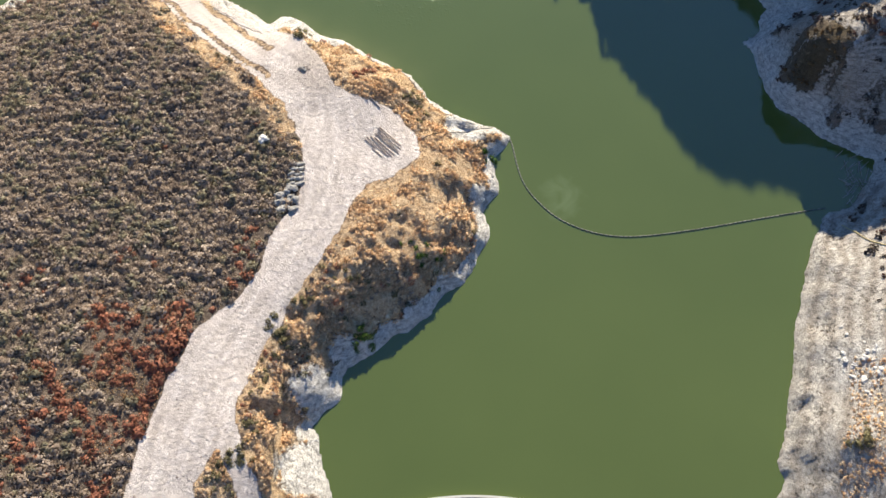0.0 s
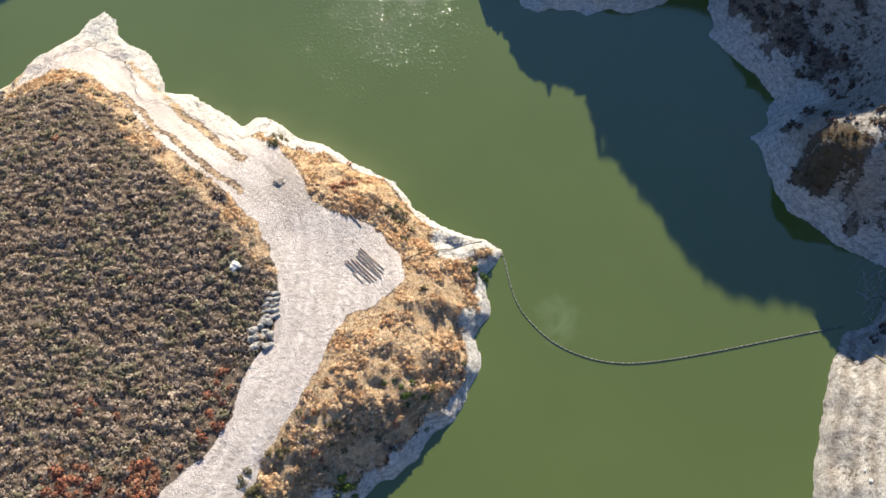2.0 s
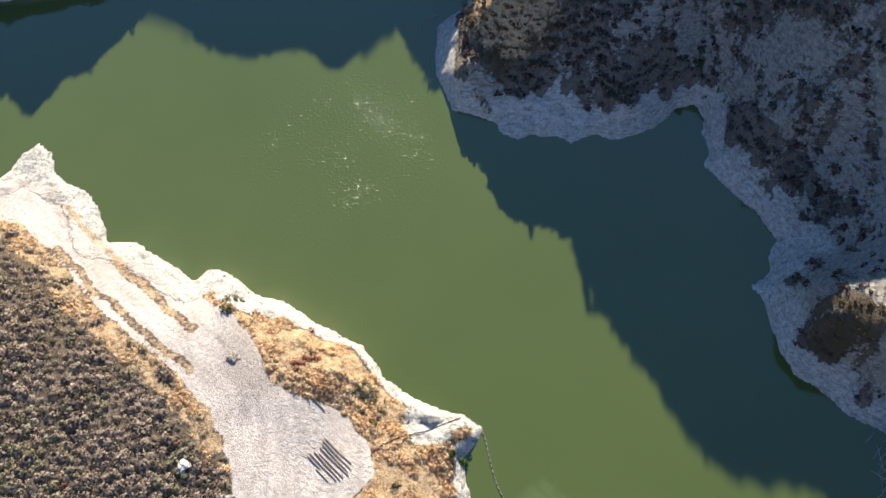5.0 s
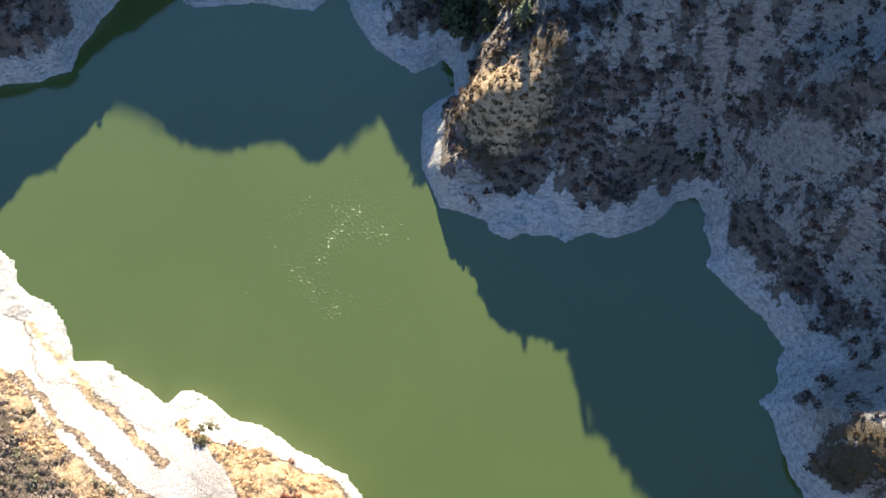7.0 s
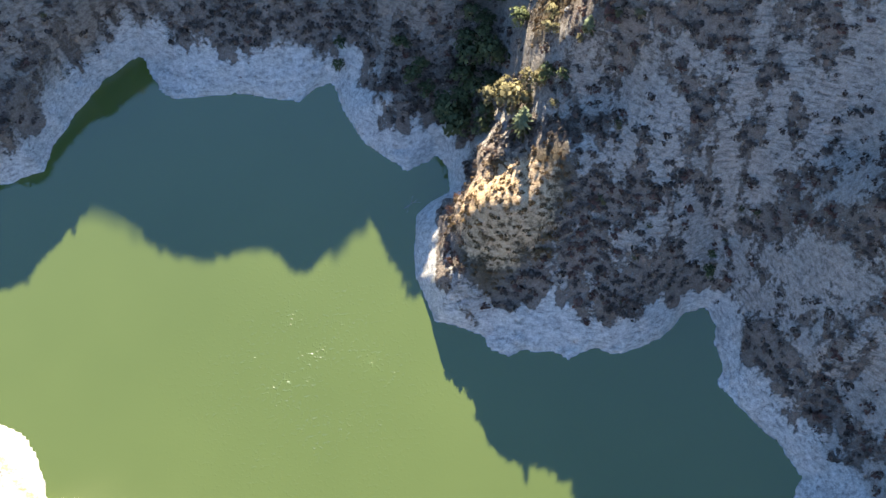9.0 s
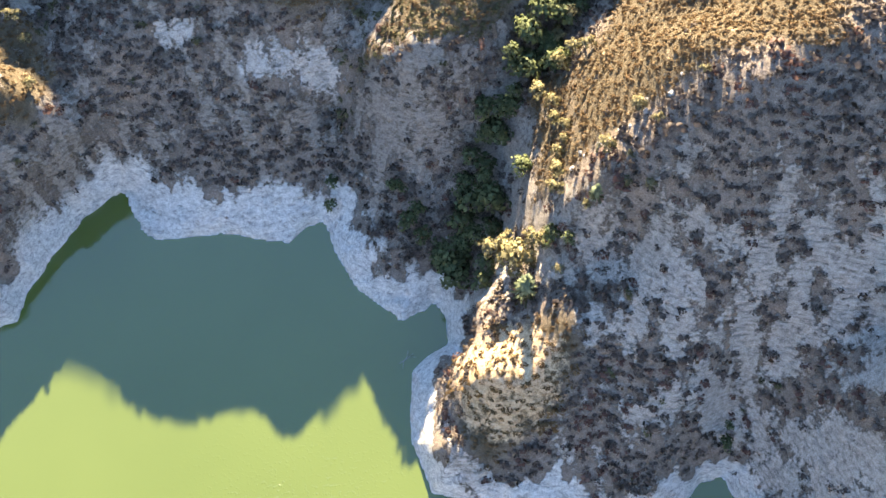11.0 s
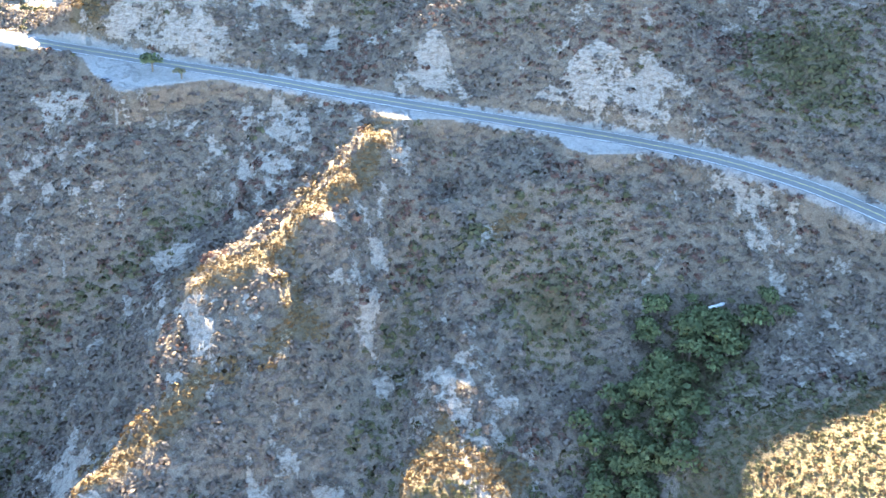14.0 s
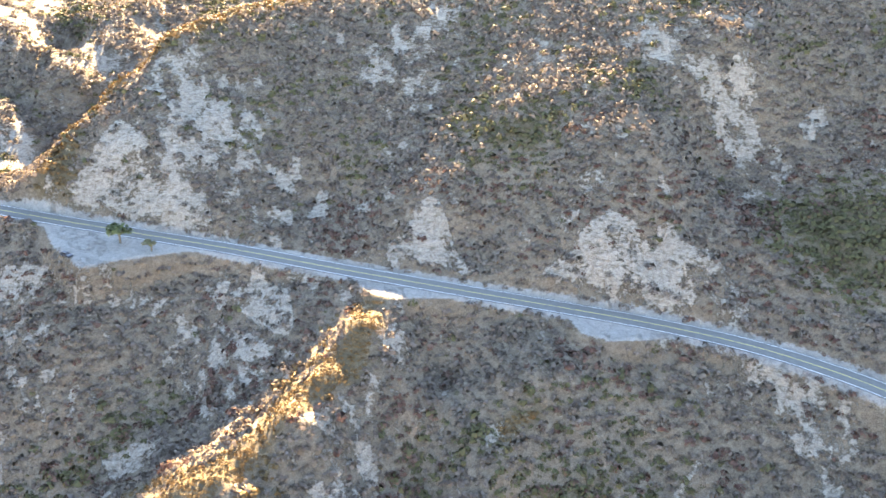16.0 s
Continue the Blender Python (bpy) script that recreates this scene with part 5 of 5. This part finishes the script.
lay_log(make_log("wooden_pole", "single dark wooden pole lying on bare ground", 6.0, 0.2, M_WOOD, "pole", "poles lying on the bench"), -24, 164.5, -20, 160, 0.2)
lay_log(make_log("wooden_pole", "short pale wooden pole lying on bare ground", 2.2, 0.16, M_DRIFT, "pole", "poles lying on the bench"), -38.2, 178.5, -37.2, 176.4, 0.16)
lay_log(make_log("wooden_pole", "short dark wooden pole in the dry grass", 2.4, 0.16, M_WOOD, "pole", "poles lying on the bench"), -13.4, 168.4, -12.0, 166.2, 0.16)


def build_debris():
    pile = tagged(new("debris_pile"), "small pile of broken branches and rubble on the bench", "debris")
    pile.matrix_basis = pose(-46.2, 176.0, ground_at(-46.2, 176.0))
    for k in range(22):
        bm = bmesh.new()
        a, r = RNG.uniform(0, 6.28), RNG.uniform(0, 1.5)
        p = Vector((r * math.cos(a) * 1.5, r * math.sin(a), RNG.uniform(0.1, 0.9) * (1 - r / 2)))
        d = Vector((RNG.normal(0, 1), RNG.normal(0, 0.7), RNG.normal(0, 0.25))).normalized() * RNG.uniform(0.6, 1.5)
        limb(bm, p - d, p + d, 0.09, 0.03, 5)
        part("branch", bm, M_WOOD if k % 3 else M_DRIFT, pile)
    for k in range(9):
        bm = bmesh.new()
        bmesh.ops.create_icosphere(bm, subdivisions=2, radius=RNG.uniform(0.3, 0.65))
        a, r = RNG.uniform(0, 6.28), RNG.uniform(0, 1.6)
        for v in bm.verts:
            v.co *= 1 + 0.3 * noise.noise(v.co * 2 + Vector((k, 0, 0)))
            v.co += Vector((r * math.cos(a) * 1.5, r * math.sin(a), 0.15))
        part("rubble", bm, M_ROCK, pile)


build_debris()


# ---- floating boom ----
def tube(name, points, radius, mat, label, category, kind=""):
    cu = bpy.data.curves.new(name, "CURVE")
    cu.dimensions, cu.bevel_depth, cu.bevel_resolution = "3D", radius, 1
    sp = cu.splines.new("POLY")
    sp.points.add(len(points) - 1)
    for q, p in zip(sp.points, points):
        q.co = (*p, 1)
    cu.materials.append(mat)
    ob = new(name, cu)
    return tagged(ob, label, category, kind=kind) if label else ob


BOOM = rounded([(15, 159.5), (20, 158.8), (23.2, 155), (24.4, 146), (26.3, 138), (30, 132), (36.5, 125), (46, 120.2), (56, 118.2), (67, 118.8), (84, 121.3), (100, 124.3), (117, 127.2), (123, 128)], 3)


def build_boom():
    boom = tagged(new("floating_boom"), "long curved boom of grey floats across the water", "boom")
    line = resample(BOOM, 1.55)
    bm = bmesh.new()
    bmesh.ops.create_cube(bm, size=1.0)
    bmesh.ops.scale(bm, vec=(1.25, 0.42, 0.36), verts=bm.verts)
    bmesh.ops.bevel(bm, geom=list(bm.edges), offset=0.11, segments=2, affect="EDGES")
    me = bpy.data.meshes.new("float")
    bm.to_mesh(me)
    bm.free()
    me.materials.append(M_FLOAT)
    for a, b in zip(line, line[1:]):
        f = new("float", me)
        f.parent = boom
        m = (a + b) / 2
        f.matrix_basis = pose(m[0], m[1], 0.10, 0, 0, math.degrees(math.atan2(b[1] - a[1], b[0] - a[0])) + RNG.normal(0, 3))
    c = tube("cable", [(p[0], p[1], 0.05) for p in line], 0.09, M_CABLE, "", "")
    c.parent = boom
    tagged(c, "dark cable")


build_boom()
_p = resample(rounded([(17, 159, 0), (8, 155, 0), (0, 153, 0), (-6, 150, 0)], 2), 1.2)
_z, _ = survey(_p[:, 0], _p[:, 1])
tube("mooring_cable", [(x, y, z + 0.25) for (x, y, _), z in zip(_p, _z)], 0.11, M_CABLE, "dark mooring cable lying over the dry grass", "cable")
_p = resample(rounded([(126, 121, 0), (130, 114, 0), (136, 109, 0), (144, 108, 0)], 2), 1.0)
_z, _ = survey(_p[:, 0], _p[:, 1])
tube("hose", [(x, y, z + 0.2) for (x, y, _), z in zip(_p, _z)], 0.16, M_HOSE, "pale yellow hose lying on the gravel bank", "hose")


# ---- driftwood ----
drift = [make_log("driftwood_log", "bleached driftwood log washed into the cove", RNG.uniform(3.5, 6.5), 0.13, M_DRIFT, "driftwood", "driftwood in the cove") for _ in range(4)]
for k in range(58):
    x, y = 131 + abs(RNG.normal(5, 5)), RNG.normal(136, 6)
    z = max(ground_at(x, y), 0.0) + 0.12
    m = pose(x, y, z, 0, RNG.normal(0, 3), RNG.normal(60, 45))
    if k < 4:
        drift[k].matrix_basis = m
    else:
        copy_thing(drift[k % 4], m)
snag = tagged(new("floating_snag"), "bare branch floating near the rocky head", "branch")
snag.matrix_basis = pose(15, 302, 0.0, 0, 0, 30)
for a, b, r in (((-2.5, 0, 0.05), (2.5, 0.3, 0.15), 0.12), ((0, 0.1, 0.1), (2.0, 2.2, 0.25), 0.08), ((-1, 0, 0.08), (-2.5, -1.8, 0.2), 0.07), ((1, 0.2, 0.1), (3.0, -1.2, 0.3), 0.06)):
    bm = bmesh.new()
    limb(bm, a, b, r, r * 0.4, 6)
    part("branch", bm, M_DRIFT, snag)

# ---- culvert pipe ----
pipe = tagged(new("culvert_pipe"), "pale metal drain pipe lying on the slope below the highway", "pipe")
pipe.matrix_basis = pose(129, 480, ground_at(129, 480) + 0.5, 0, -6, 12)
bm = bmesh.new()
limb(bm, (-4.5, 0, 0), (4.5, 0, 0), 0.55, 0.55, 14)
part("barrel", bm, M_PIPE, pipe)
for u in (-4.5, -1.5, 1.5, 4.5):
    bm = bmesh.new()
    limb(bm, (u - 0.12, 0, 0), (u + 0.12, 0, 0), 0.64, 0.64, 14)
    part("collar", bm, M_PIPE, pipe)


# ---- parked car ----
def build_car(x, y, turn):
    car = tagged(new("parked_car"), "dark blue hatchback parked on the gravel pull-out", "car")
    car.matrix_basis = pose(x, y, ground_at(x, y) + 0.02, 0, 0, turn)

    def hull(name, profile, half, mat, inset=0.0):
        bm = bmesh.new()
        rows = [[bm.verts.new((px, s * (half - inset * max(0, pz - 0.8)), pz)) for px, pz in profile] for s in (-1, 1)]
        n = len(profile)
        for k in range(n):
            bm.faces.new((rows[0][k], rows[0][(k + 1) % n], rows[1][(k + 1) % n], rows[1][k]))
        bm.faces.new(rows[0][::-1])
        bm.faces.new(rows[1])
        bmesh.ops.recalc_face_normals(bm, faces=bm.faces)
        bmesh.ops.bevel(bm, geom=list(bm.edges), offset=0.05, segments=2, affect="EDGES")
        return part(name, bm, mat, car)

    hull("body", [(-2.1, 0.3), (2.1, 0.3), (2.15, 0.62), (1.95, 0.82), (1.0, 0.95), (-1.9, 0.98), (-2.12, 0.8)], 0.88, M_CAR)
    hull("window", [(1.02, 0.94), (0.35, 1.40), (-1.35, 1.42), (-1.95, 0.96)], 0.80, M_GLASS, 0.22)
    hull("roof", [(0.35, 1.40), (-1.38, 1.42), (-1.3, 1.47), (0.25, 1.46)], 0.66, M_CAR)
    for wx in (-1.3, 1.32):
        for wy in (-0.84, 0.84):
            bm = bmesh.new()
            bmesh.ops.create_cone(bm, cap_ends=True, segments=18, radius1=0.32, radius2=0.32, depth=0.22)
            bmesh.ops.rotate(bm, matrix=Matrix.Rotation(radians(90), 3, "X"), verts=bm.verts)
            bmesh.ops.translate(bm, vec=(wx, wy, 0.32), verts=bm.verts)
            wheel = part("wheel", bm, M_TYRE, car)
            bm = bmesh.new()
            bmesh.ops.create_cone(bm, cap_ends=True, segments=14, radius1=0.19, radius2=0.19, depth=0.24)
            bmesh.ops.rotate(bm, matrix=Matrix.Rotation(radians(90), 3, "X"), verts=bm.verts)
            bmesh.ops.translate(bm, vec=(wx, wy, 0.32), verts=bm.verts)
            part("rim", bm, M_PIPE, wheel)


build_car(-68, 573, -35)
